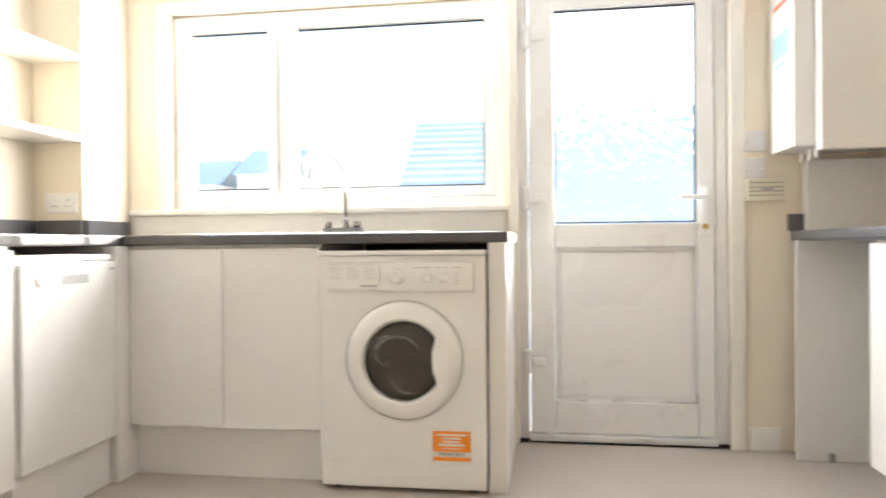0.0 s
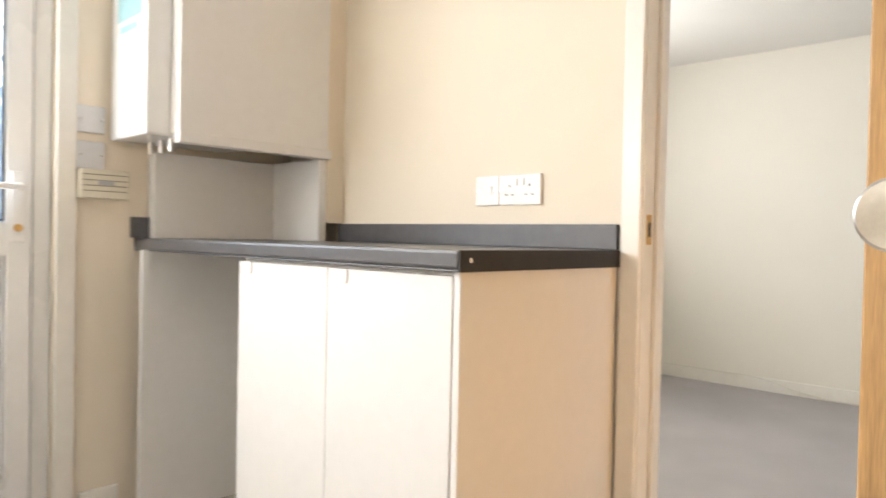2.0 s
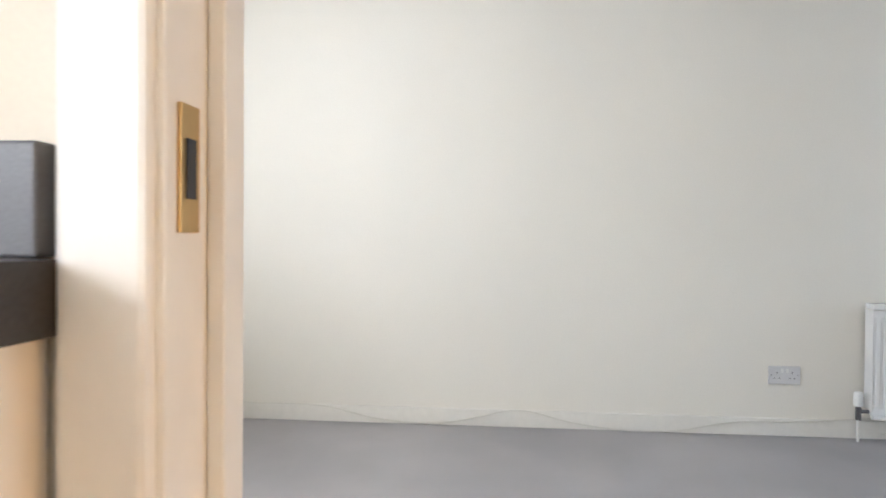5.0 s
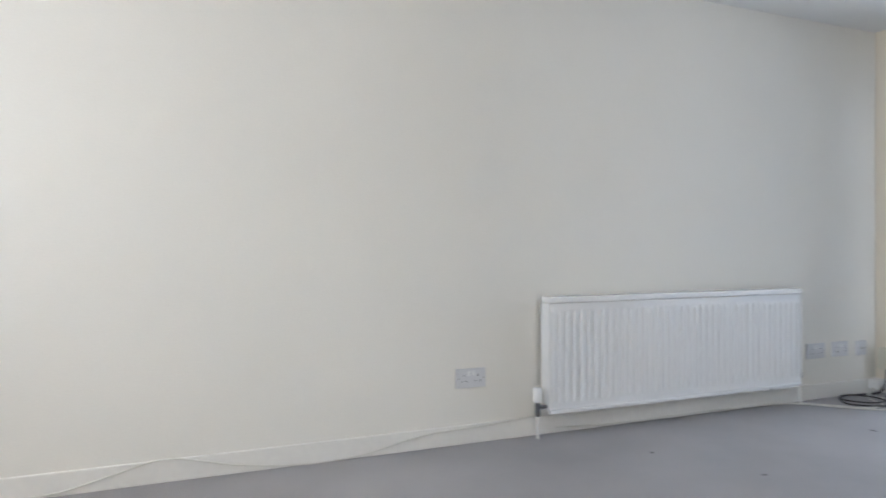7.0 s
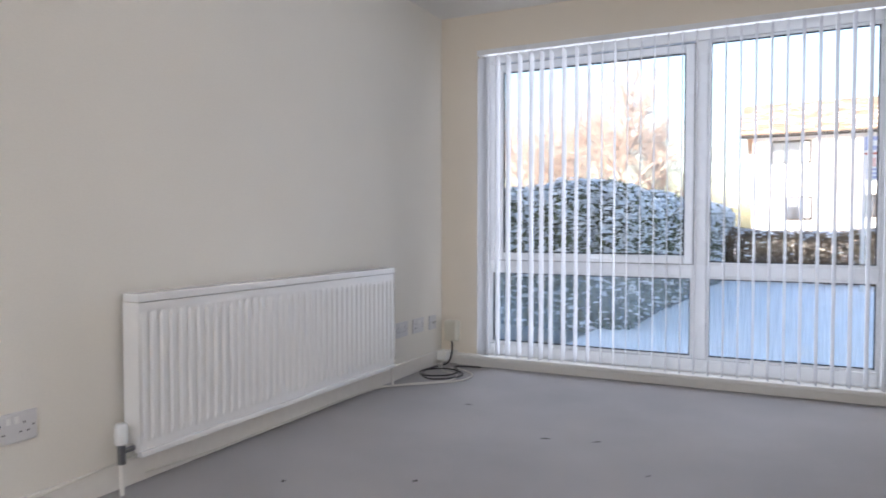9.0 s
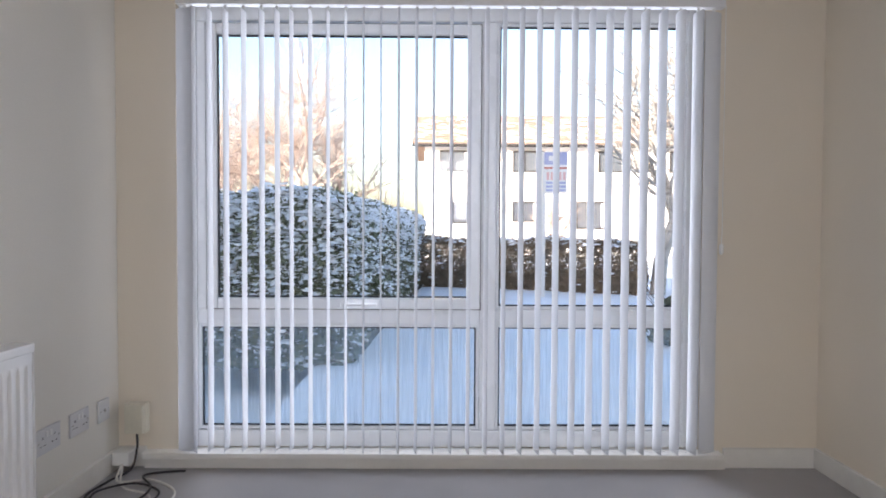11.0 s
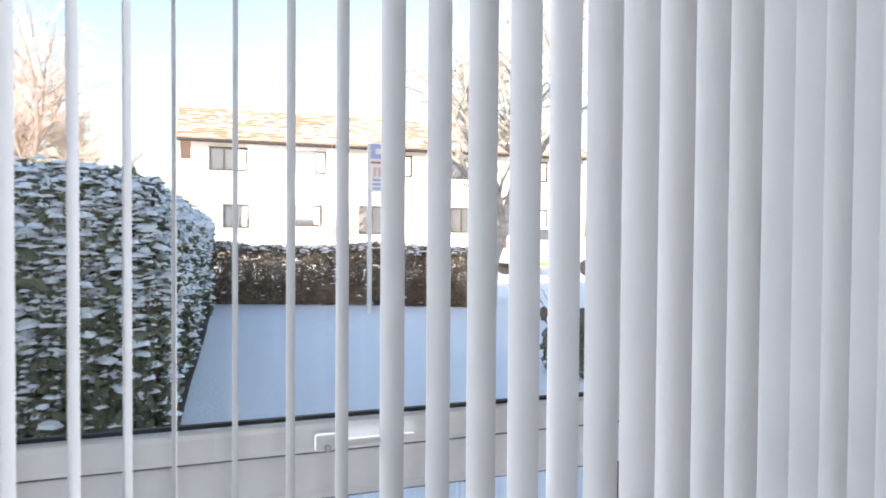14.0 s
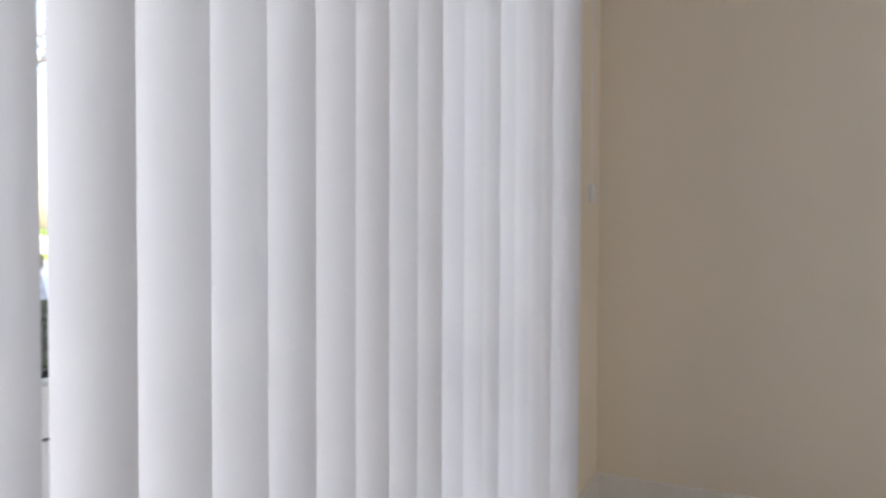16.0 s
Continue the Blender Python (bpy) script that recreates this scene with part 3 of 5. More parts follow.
# ---- radiators ----
def radiator(name, length, height, label):
    """A single panel radiator along y, its front at x = 0 facing -x, from y = 0 to -length, with z from 0."""
    r = thing(name, (0, 0, 0), label, "radiator")
    bm = bmesh.new()
    n = int(length / 0.040)
    pitch = length / n
    prof = []
    for i in range(n):
        for f, d in ((0.0, 0.009), (0.14, 0.009), (0.28, 0.0), (0.72, 0.0), (0.86, 0.009)):
            prof.append((-(i + f) * pitch, d))
    prof.append((-length, 0.009))
    rings = []
    for z, g in ((0.0, 0), (0.035, 0), (0.06, 1), (height - 0.085, 1), (height - 0.06, 0), (height - 0.03, 0)):
        rings.append([bm.verts.new((d if g else 0.004, y, z)) for y, d in prof])
    for a, b in zip(rings, rings[1:]):
        for i in range(len(prof) - 1):
            bm.faces.new((a[i], a[i + 1], b[i + 1], b[i]))
    bx(bm, 0.012, 0.03, -length, 0.0, 0.002, height - 0.032)
    part("front_panel", bm, M_ENAMEL, r)
    tg = box(-0.004, 0.075, -length - 0.004, 0.004, height - 0.028, height, 0.006)
    part("top_grille", tg, M_ENAMEL, r)
    for y in (0.0042, -length - 0.0012):
        part("side_panel", box(0.0, 0.074, y - 0.003, y, 0.03, height - 0.029, 0.001), M_ENAMEL, r)
    part("lower_rail", box(-0.003, 0.02, -length, 0, -0.012, 0.008, 0.004), M_ENAMEL, r)
    vb = cyl(bmesh.new(), (0.03, 0.004, 0.02), (0.03, 0.05, 0.02), 0.009, seg=12)
    cyl(vb, (0.03, 0.05, -0.02), (0.03, 0.05, 0.045), 0.013, seg=12)
    part("valve_body", vb, M_CHROME, r, "chrome valve body", True)
    part("valve_head", lathe(bmesh.new(), (0.03, 0.05, 0.045), (0, 0, 1), [(0.019, 0), (0.021, 0.008), (0.021, 0.055), (0.016, 0.066), (0, 0.068)], 20), M_PLASTIC, r, "white thermostatic head", True)
    part("feed_pipe", cyl(bmesh.new(), (0.03, 0.05, -0.122), (0.03, 0.05, -0.02), 0.0075, seg=12), M_GLOSS, r)
    part("return_pipe", cyl(bmesh.new(), (0.03, -length - 0.03, -0.122), (0.03, -length - 0.03, 0.03), 0.0075, seg=12), M_GLOSS, r)
    part("bracket", box(0.031, 0.096, -length + 0.15, -length + 0.18, 0.1, height - 0.1), M_ENAMEL, r)
    part("bracket", box(0.031, 0.096, -0.18, -0.15, 0.1, height - 0.1), M_ENAMEL, r)
    return r


ra = radiator("radiator", 1.62, 0.525, "long white panel radiator on the living room wall")
ra.matrix_basis = pose(2.952, -3.42, 0.123)
rb = radiator("radiator", 1.45, 0.54, "white panel radiator under the window")
rb.matrix_basis = pose(1.04, 0.0, 0.123, 0, 0, 90)


# ---- sockets and plates ----
def plate(name, w, h, label, kind_, material=None):
    """A wall plate in the xz plane facing -y, centred at the origin."""
    t = thing(name, (0, 0, 0), label, "socket" if kind_ != "blank" else "wall plate")
    part("faceplate", box(-w / 2, w / 2, -0.009, 0, -h / 2, h / 2, 0.003), material or M_PLASTIC, t)
    for sx in (-1, 1):
        part("screw", lathe(bmesh.new(), (sx * (w / 2 - 0.012), -0.0091, 0), (0, -1, 0), [(0.0035, 0), (0.003, 0.0012), (0, 0.0012)], 10), M_STEEL, t)
    if kind_ == "double":
        for cx in (-0.035, 0.035):
            part("earth_slot", box(cx - 0.002, cx + 0.002, -0.0096, -0.0091, 0.008, 0.016), M_DARK, t)
            for dx in (-0.011, 0.011):
                part("pin_slot", box(cx + dx - 0.0035, cx + dx + 0.0035, -0.0096, -0.0091, -0.016, -0.012), M_DARK, t)
            part("rocker", box(cx * 0.33 - 0.006, cx * 0.33 + 0.006, -0.0125, -0.0092, 0.012, 0.032, 0.001), M_PLASTIC, t)
    if kind_ == "switch":
        part("rocker", box(-0.02, 0.02, -0.0125, -0.0092, -0.012, 0.014, 0.001), M_PLASTIC, t)
    if kind_ == "coax":
        part("socket_hole", lathe(bmesh.new(), (0, -0.0091, 0), (0, -1, 0), [(0.007, 0), (0.007, 0.004), (0.004, 0.004), (0.004, 0.001), (0, 0.001)], 14), M_STEEL, t)
    return t


def facing_w(x, y, z):
    return pose(x, y, z, 0, 0, -90)


plate("double_socket", 0.147, 0.087, "white double socket above the worktop", "double").matrix_basis = facing_w(-0.0005, -1.157, 1.083)
plate("fused_switch", 0.088, 0.087, "white switched spur plate beside a double socket", "switch").matrix_basis = facing_w(-0.0005, -1.038, 1.083)
plate("double_socket", 0.147, 0.087, "white double socket low on the living room wall", "double", M_GREYPLASTIC).matrix_basis = facing_w(3.0495, -3.06, 0.292)
plate("double_socket", 0.147, 0.087, "white double socket near the garden window corner", "double", M_GREYPLASTIC).matrix_basis = facing_w(3.0495, -5.27, 0.277)
plate("double_socket", 0.13, 0.087, "white double socket in the garden window corner", "double", M_GREYPLASTIC).matrix_basis = facing_w(3.0495, -5.475, 0.277)
plate("aerial_socket", 0.087, 0.087, "small white aerial socket in the corner", "coax", M_GREYPLASTIC).matrix_basis = facing_w(3.0495, -5.66, 0.272)
for z in (1.297, 1.183):
    plate("blank_plate", 0.087, 0.087, "white blank wall plate beside the boiler", "blank", M_GREYPLASTIC).matrix_basis = pose(-0.757, -0.0005, z)

tm = thing("heating_timer", (-0.72, -0.02, 1.09), "old cream plastic heating timer box with vents", "timer")
part("case", box(-0.797, -0.648, -0.042, -0.0005, 1.045, 1.137, 0.004), M_OLDPLASTIC, tm)
for z in (1.068, 1.085, 1.102, 1.12):
    part("vent_line", box(-0.79, -0.655, -0.0428, -0.0422, z - 0.001, z + 0.001), M_EDGE, tm)
part("badge", box(-0.745, -0.695, -0.0445, -0.043, 1.087, 1.102, 0.0005), M_GREYPRINT, tm)

jb = thing("phone_master_box", (2.96, -5.78, 0.21), "aged cream phone junction box low on the wall", "junction box")
part("case", box(2.918, 3.004, -5.7995, -5.752, 0.148, 0.274, 0.006), M_OLDPLASTIC, jb)
part("lid", box(2.922, 3.0, -5.7515, -5.738, 0.152, 0.27, 0.005), M_OLDPLASTIC, jb)
cj = thing("cable_box", (3.0, -5.74, 0.05), "small white cable outlet box on the skirting", "junction box")
part("case", box(2.965, 3.034, -5.784, -5.70, 0.03, 0.085, 0.005), M_PLASTIC, cj)


# ---- cables ----
def cable(name, pts, r, material, label, n=8):
    ob = solid(name, tube(bmesh.new(), smooth_path(pts, n), r), material, label, "cable", "", True)
    return ob


cable("black_cable", [(2.955, -5.757, 0.146), (2.95, -5.745, 0.09), (2.955, -5.70, 0.02), (3.0, -5.60, 0.006), (3.0, -5.42, 0.012), (2.88, -5.30, 0.006), (2.76, -5.36, 0.010), (2.76, -5.50, 0.006), (2.88, -5.56, 0.014), (2.98, -5.46, 0.018), (2.92, -5.33, 0.016), (2.80, -5.38, 0.018), (2.80, -5.52, 0.014), (2.88, -5.64, 0.012), (2.84, -5.70, 0.006), (2.74, -5.72, 0.006)], 0.0045, M_CABLE_B, "loose black cable coiled on the carpet")
cable("white_cable", [(2.99, -5.69, 0.04), (2.96, -5.60, 0.006), (2.84, -5.62, 0.006), (2.70, -5.50, 0.006), (2.70, -5.34, 0.006), (2.82, -5.20, 0.006), (2.95, -5.08, 0.006), (3.02, -4.95, 0.008), (3.028, -4.6, 0.012), (3.028, -4.2, 0.012), (3.028, -3.8, 0.012), (3.028, -3.5, 0.03)], 0.0045, M_CABLE_W, "loose white cable looped on the carpet")
cable("white_cable", [(2.99, -5.70, 0.035), (2.92, -5.55, 0.006), (2.78, -5.46, 0.006), (2.76, -5.30, 0.006), (2.90, -5.16, 0.006), (3.02, -5.0, 0.008)], 0.004, M_CABLE_W, "loose white cable looped on the carpet")
cable("radiator_cable", [(3.03, -5.10, 0.20), (3.0, -5.105, 0.155), (2.985, -5.04, 0.115), (2.99, -4.93, 0.112), (3.02, -4.88, 0.09)], 0.0035, M_CABLE_B, "black cable hanging below the radiator end")
wav = [(3.03, -3.46, 0.10), (3.03, -3.15, 0.075), (3.03, -2.9, 0.068), (3.03, -2.75, 0.05), (3.028, -2.55, 0.012), (3.026, -2.3, 0.006), (3.03, -2.05, 0.035), (3.032, -1.8, 0.088), (3.03, -1.6, 0.05), (3.026, -1.4, 0.012), (3.028, -1.1, 0.022), (3.032, -0.8, 0.080), (3.03, -0.5, 0.086), (3.03, 0.05, 0.087)]
cable("skirting_cable", wav, 0.0028, M_CABLE_W, "thin white cable drooping along the skirting")

# carpet marks
for i, (x_, y_, s_) in enumerate(((2.45, -4.9, 0.03), (1.95, -4.55, 0.035), (1.75, -4.6, 0.028), (1.5, -4.3, 0.02), (2.2, -3.9, 0.022), (2.6, -3.7, 0.018))):
    bm = bmesh.new()
    bmesh.ops.create_circle(bm, cap_ends=True, segments=14, radius=s_ * 0.7, matrix=pose(x_, y_, 0.0012, 0, 0, 20 * i) @ Matrix.Diagonal((1, 0.4, 1, 1)))
    for v in bm.verts:
        v.co += Vector((rng.uniform(-0.006, 0.006), rng.uniform(-0.003, 0.003), 0))
    solid("carpet_stain", bm, M_STAIN, "small dark stain on the grey carpet", "stain", "")


# ---- kitchen: units, worktops, appliances ----
def worktop(name, x0, x1, y0, y1, label, front):
    """A laminate worktop with a rounded front edge (front: the side, '-y' or '-x' or '+x')."""
    t = thing(name, ((x0 + x1) / 2, (y0 + y1) / 2, 0.88), label, "worktop")
    part("slab", box(x0, x1, y0, y1, 0.882, 0.92, 0.007), M_WORKTOP, t)
    return t


wn_ = worktop("worktop", -3.218, -1.757, -0.64, -0.0005, "dark grey laminate worktop with a sink under the window", "-y")
part("end_cap", box(-1.7565, -1.752, -0.638, -0.002, 0.882, 0.919), M_PAPER, wn_, "white end strip")
part("upstand", box(-3.598, -1.80, -0.030, -0.0125, 0.9205, 0.928, 0.002), M_WORKTOP, wn_)
ww = worktop("worktop", -3.838, -3.2185, -2.4, -0.3305, "dark grey laminate worktop along the alcove", "+x")
part("corner_slab", box(-3.598, -3.2185, -0.330, -0.0005, 0.8825, 0.9195), M_WORKTOP, ww)
part("upstand", box(-3.598, -3.58, -0.33, -0.031, 0.9202, 0.995, 0.002), M_WORKTOP, ww)
part("upstand", box(-3.838, -3.82, -2.4, -0.349, 0.9202, 0.995, 0.002), M_WORKTOP, ww)
part("upstand", box(-3.819, -3.60, -0.348, -0.331, 0.9202, 0.995, 0.002), M_WORKTOP, ww)

sink = thing("sink", (-2.65, -0.33, 0.92), "stainless steel inset kitchen sink with drainer", "sink")
sb = bmesh.new()
bx(sb, -3.15, -2.02, -0.56, -0.52, 0.9203, 0.926, 0.002)
bx(sb, -3.15, -2.02, -0.14, -0.06, 0.9203, 0.926, 0.002)
bx(sb, -2.20, -2.02, -0.5198, -0.1402, 0.9203, 0.926, 0.002)
bx(sb, -3.15, -2.60, -0.5198, -0.1402, 0.9203, 0.924, 0.002)
part("rim", sb, M_STEEL, sink)
# no hollow here: a flat plate carries the bowl's shade as colour
part("bowl", box(-2.598, -2.202, -0.518, -0.142, 0.9203, 0.9215), M_DARK, sink, "flat dark plate painted as the bowl's shade")
tap = thing("mixer_tap", (-2.51, -0.12, 0.926), "chrome mixer tap with a tall swan neck spout", "tap")
tb = box(-2.60, -2.42, -0.135, -0.085, 0.9262, 0.955, 0.01)
part("bridge_body", tb, M_CHROME, tap)
for dx in (-0.065, 0.065):
    part("lever", lathe(bmesh.new(), (-2.51 + dx, -0.11, 0.955), (0, 0, 1), [(0.018, 0), (0.020, 0.012), (0.017, 0.026), (0, 0.028)], 18), M_CHROME, tap, "", True)
sp = [(-2.495, -0.11, 0.95), (-2.495, -0.11, 1.05), (-2.497, -0.115, 1.15)]
for k in range(0, 11):
    a = math.pi * k / 10
    sp.append((-2.497 - 0.048 * (1 - math.cos(a)), -0.118 - 0.085 * (1 - math.cos(a)), 1.175 + 0.085 * math.sin(a)))
sp.append((-2.594, -0.29, 1.125))
part("spout", tube(bmesh.new(), smooth_path(sp, 3), 0.0105, 14), M_CHROME, tap, "", True)
part("spout_collar", cyl(bmesh.new(), (-2.495, -0.11, 0.955), (-2.495, -0.11, 0.99), 0.016, 0.013, 18), M_CHROME, tap, "", True)


def base_unit(x0, x1, y0, y1, axis, label, doors=1, plinth=0.15):
    """A white base unit; axis '-y': doors face -y at y0; '-x': doors face -x at x0."""
    u = thing("base_unit", ((x0 + x1) / 2, (y0 + y1) / 2, 0.0), label, "kitchen unit")
    if axis == "-y":
        part("carcass", box(x0, x1, y0 + 0.021, y1, plinth, 0.8815), M_UNIT, u)
        part("plinth", box(x0, x1, y0 + 0.05, y0 + 0.068, 0.0, plinth - 0.002), M_UNIT, u)
        w = (x1 - x0) / doors
        for i in range(doors):
            part("door", box(x0 + i * w + 0.0015, x0 + (i + 1) * w - 0.0015, y0, y0 + 0.019, plinth + 0.003, 0.868, 0.002), M_UNIT, u)
    else:
        part("carcass", box(x0 + 0.021, x1, y0, y1, plinth, 0.8815), M_UNIT, u)
        part("plinth", box(x0 + 0.05, x0 + 0.068, y0, y1, 0.0, plinth - 0.002), M_UNIT, u)
        w = (y1 - y0) / doors
        for i in range(doors):
            part("door", box(x0, x0 + 0.019, y0 + i * w + 0.0015, y0 + (i + 1) * w - 0.0015, plinth + 0.003, 0.868, 0.002), M_UNIT, u)
    return u


base_unit(-3.20, -2.44, -0.625, -0.02, "-y", "white gloss double base unit under the sink", 2, 0.195)
solid("corner_filler_panel", box(-3.255, -3.202, -0.6955, -0.565, 0.0, 0.88, 0.002), M_UNIT, "white filler panel in the unit corner", "kitchen unit", "")
solid("end_panel", box(-1.826, -1.762, -0.635, -0.02, 0.0, 0.8815, 0.003), M_UNIT, "white end panel beside the washing machine", "kitchen unit", "")
# near-black sheet over the cream wall, for the shade in the gap
solid("appliance_gap_shade", box(-2.43, -1.83, -0.022, -0.0135, 0.0, 0.88), M_DARK, "dark sheet standing in for shade behind the washing machine", "wall", "structure")

# washing machine
wm = thing("washing_machine", (-2.13, -0.38, 0.0), "white front-loading washing machine with an orange label", "washing machine")
WX0, WX1, WY = -2.43, -1.832, -0.662
part("cabinet", box(WX0, WX1, WY, -0.10, 0.015, 0.838, 0.006), M_ENAMEL, wm)
part("top_cover", box(WX0 - 0.001, WX1 + 0.001, WY - 0.012, -0.09, 0.8385, 0.856, 0.006), M_ENAMEL, wm)
part("control_panel", box(WX0 + 0.03, WX1 - 0.04, WY - 0.012, WY - 0.0005, 0.712, 0.815, 0.006), M_ENAMEL, wm)
part("soap_drawer", box(WX0 + 0.035, WX0 + 0.225, WY - 0.018, WY - 0.0125, 0.72, 0.808, 0.004), M_ENAMEL, wm)
for cx, r in ((WX0 + 0.285, 0.028), (WX0 + 0.395, 0.016), (WX0 + 0.452, 0.016)):
    part("dial", lathe(bmesh.new(), (cx, WY - 0.0122, 0.765 if r > 0.02 else 0.76), (0, -1, 0), [(r, 0), (r * 0.95, 0.014), (r * 0.7, 0.02), (0, 0.02)], 28), M_ENAMEL, wm, "", True)
for k in range(3):
    for j in range(6):
        part("print_line", box(WX0 + 0.045 + k * 0.062, WX0 + 0.045 + k * 0.062 + 0.035 + 0.008 * ((j * 7 + k) % 2), WY - 0.0184, WY - 0.0181, 0.797 - j * 0.008, 0.7985 - j * 0.008), M_GREYPRINT, wm)
for k, (x0, x1) in enumerate(((0.345, 0.405), (0.42, 0.44), (0.45, 0.465), (0.482, 0.515))):
    part("print_line", box(WX0 + x0, WX0 + x1, WY - 0.0126, WY - 0.0122, 0.794, 0.797), M_GREYPRINT, wm)
for j in range(5):
    part("print_line", box(WX0 + 0.49, WX0 + 0.505, WY - 0.0126, WY - 0.0122, 0.738 + j * 0.01, 0.740 + j * 0.01), M_GREYPRINT, wm)
part("badge", box(WX0 + 0.155, WX0 + 0.215, WY - 0.0184, WY - 0.0181, 0.727, 0.735), M_GREYPRINT, wm)
DC = (-2.123, WY - 0.0005, 0.468)
dr = part("door", lathe(bmesh.new(), DC, (0, -1, 0), [(0.208, 0.0), (0.206, 0.012), (0.196, 0.024), (0.17, 0.034), (0.150, 0.034), (0.142, 0.026), (0.138, 0.004)], 64), M_ENAMEL, wm, "", True)
# shallow dish; the shade inside the drum is put into its near-black colour
part("door_bowl", lathe(bmesh.new(), (DC[0], DC[1] - 0.004, DC[2]), (0, -1, 0), [(0.138, 0.0), (0.130, 0.010), (0.10, 0.004), (0.05, 0.001), (0.0, 0.0)], 48), M_DRUM, dr, "steel drum seen through the glass, its inner shade painted dark", True)
part("door_glass", lathe(bmesh.new(), (DC[0], DC[1] - 0.012, DC[2]), (0, -1, 0), [(0.142, 0.0), (0.138, 0.010), (0.11, 0.018), (0.06, 0.022), (0.0, 0.023)], 48), G_CLEAR, dr, "", True)
# off-centre bright arcs, modelled in place of curved reflections
for k, (r_, dx, dz) in enumerate(((0.085, -0.02, 0.0), (0.06, -0.04, 0.03), (0.07, 0.02, -0.045))):
    arc = [(DC[0] + dx + r_ * math.cos(t_), DC[1] - 0.0095, DC[2] + dz + r_ * math.sin(t_)) for t_ in [0.5 + k * 1.3 + j * 0.22 for j in range(11)]]
    part("drum_glint", tube(bmesh.new(), arc, 0.003, 8), M_STEEL, dr, "bright steel arc standing in for a reflection in the drum", True)
# raised grey ring; its colour gives the shade of the door groove
ring = [(DC[0] + 0.2115 * math.cos(k * 0.1309), DC[1] - 0.0005, DC[2] + 0.2115 * math.sin(k * 0.1309)) for k in range(49)]
part("door_groove_shade", tube(bmesh.new(), ring, 0.0016, 6), M_GREYPRINT, wm, "fine grey ring for the shaded groove round the door", True)
gp = bmesh.new()
pts2 = [(0.118, 0.085), (0.105, 0.03), (0.108, -0.03), (0.125, -0.08), (0.16, -0.05), (0.168, 0.0), (0.16, 0.06)]
fr_ = [gp.verts.new((DC[0] + a, DC[1] - 0.036, DC[2] + b)) for a, b in pts2]
bk_ = [gp.verts.new((DC[0] + a, DC[1] - 0.004, DC[2] + b)) for a, b in pts2]
gp.faces.new(fr_)
gp.faces.new(bk_[::-1])
for i in range(len(pts2)):
    gp.faces.new((fr_[i], bk_[i], bk_[(i + 1) % len(pts2)], fr_[(i + 1) % len(pts2)]))
part("door_grip", gp, M_ENAMEL, dr)
part("kick_strip", box(WX0 + 0.004, WX1 - 0.004, WY - 0.004, WY - 0.0005, 0.02, 0.105, 0.002), M_ENAMEL, wm)
lab = part("energy_label", box(-2.022, -1.888, WY - 0.0022, WY - 0.0008, 0.118, 0.222), M_ORANGE, wm, "orange sticker with white bars")
for z0, z1, a, b in ((0.206, 0.212, 0.012, 0.118), (0.194, 0.2, 0.03, 0.10), (0.182, 0.188, 0.035, 0.095), (0.17, 0.178, 0.02, 0.112), (0.16, 0.163, 0.03, 0.1)):
    part("label_bar", box(-2.022 + a, -2.022 + b, WY - 0.0028, WY - 0.0023, z0, z1), M_PAPER, lab)
part("label_strip", box(-2.0215, -1.8885, WY - 0.0028, WY - 0.0023, 0.132, 0.150), M_PAPER, lab)
cu = bpy.data.curves.new("label_word", "FONT")
cu.body, cu.size, cu.extrude, cu.align_x = "IMPORTANT", 0.017, 0.0002, "CENTER"
cu.materials.append(M_EDGE)
tx = new("label_word", cu)
tx.parent = lab
tx.matrix_basis = Matrix.Translation(Vector((-1.955, WY - 0.0031, 0.1355)) - ORIGIN[lab]) @ pose(0, 0, 0, 90)
for xx in (WX0 + 0.05, WX1 - 0.05):
    part("foot", cyl(bmesh.new(), (xx, WY + 0.05, 0.0), (xx, WY + 0.05, 0.0145), 0.02, seg=16), M_RUBBER, wm)
solid("washing_machine_hose", tube(bmesh.new(), smooth_path([(-2.24, -0.10, 0.70), (-2.25, -0.07, 0.80), (-2.3, -0.06, 0.862), (-2.36, -0.05, 0.85), (-2.38, -0.04, 0.7)], 6), 0.011), M_DARK, "dark grey waste hose behind the machine", "hose", "", True)

# slim dishwasher on the alcove side
dw = thing("dishwasher", (-3.5, -0.95, 0.0), "slim white dishwasher under the worktop", "dishwasher")
part("cabinet", box(-3.80, -3.232, -1.172, -0.70, 0.06, 0.83, 0.004), M_ENAMEL, dw)
part("top_cover", box(-3.80, -3.222, -1.174, -0.698, 0.8305, 0.852, 0.004), M_ENAMEL, dw)
ddoor = part("door", box(-3.2315, -3.198, -1.17, -0.702, 0.18, 0.826, 0.005), M_ENAMEL, dw)
part("grip_recess", box(-3.1978, -3.196, -0.99, -0.86, 0.755, 0.785, 0.001), M_GREYPRINT, ddoor)
part("dial", lathe(bmesh.new(), (-3.1978, -1.09, 0.775), (1, 0, 0), [(0.022, 0), (0.02, 0.012), (0, 0.013)], 24), M_ENAMEL, ddoor, "", True)
part("badge", box(-3.1978, -3.197, -0.745, -0.715, 0.795, 0.803), M_GREYPRINT, ddoor)
part("kick_plate", box(-3.25, -3.23, -1.17, -0.702, 0.0, 0.175, 0.003), M_ENAMEL, dw)
solid("appliance_gap_panel", box(-3.83, -3.26, -0.6965, -0.66, 0.0, 0.88), M_UNIT, "white panel beside the dishwasher", "kitchen unit", "")
bu2 = thing("base_unit", (-3.5, -1.8, 0.0), "white gloss base unit beside the dishwasher", "kitchen unit")
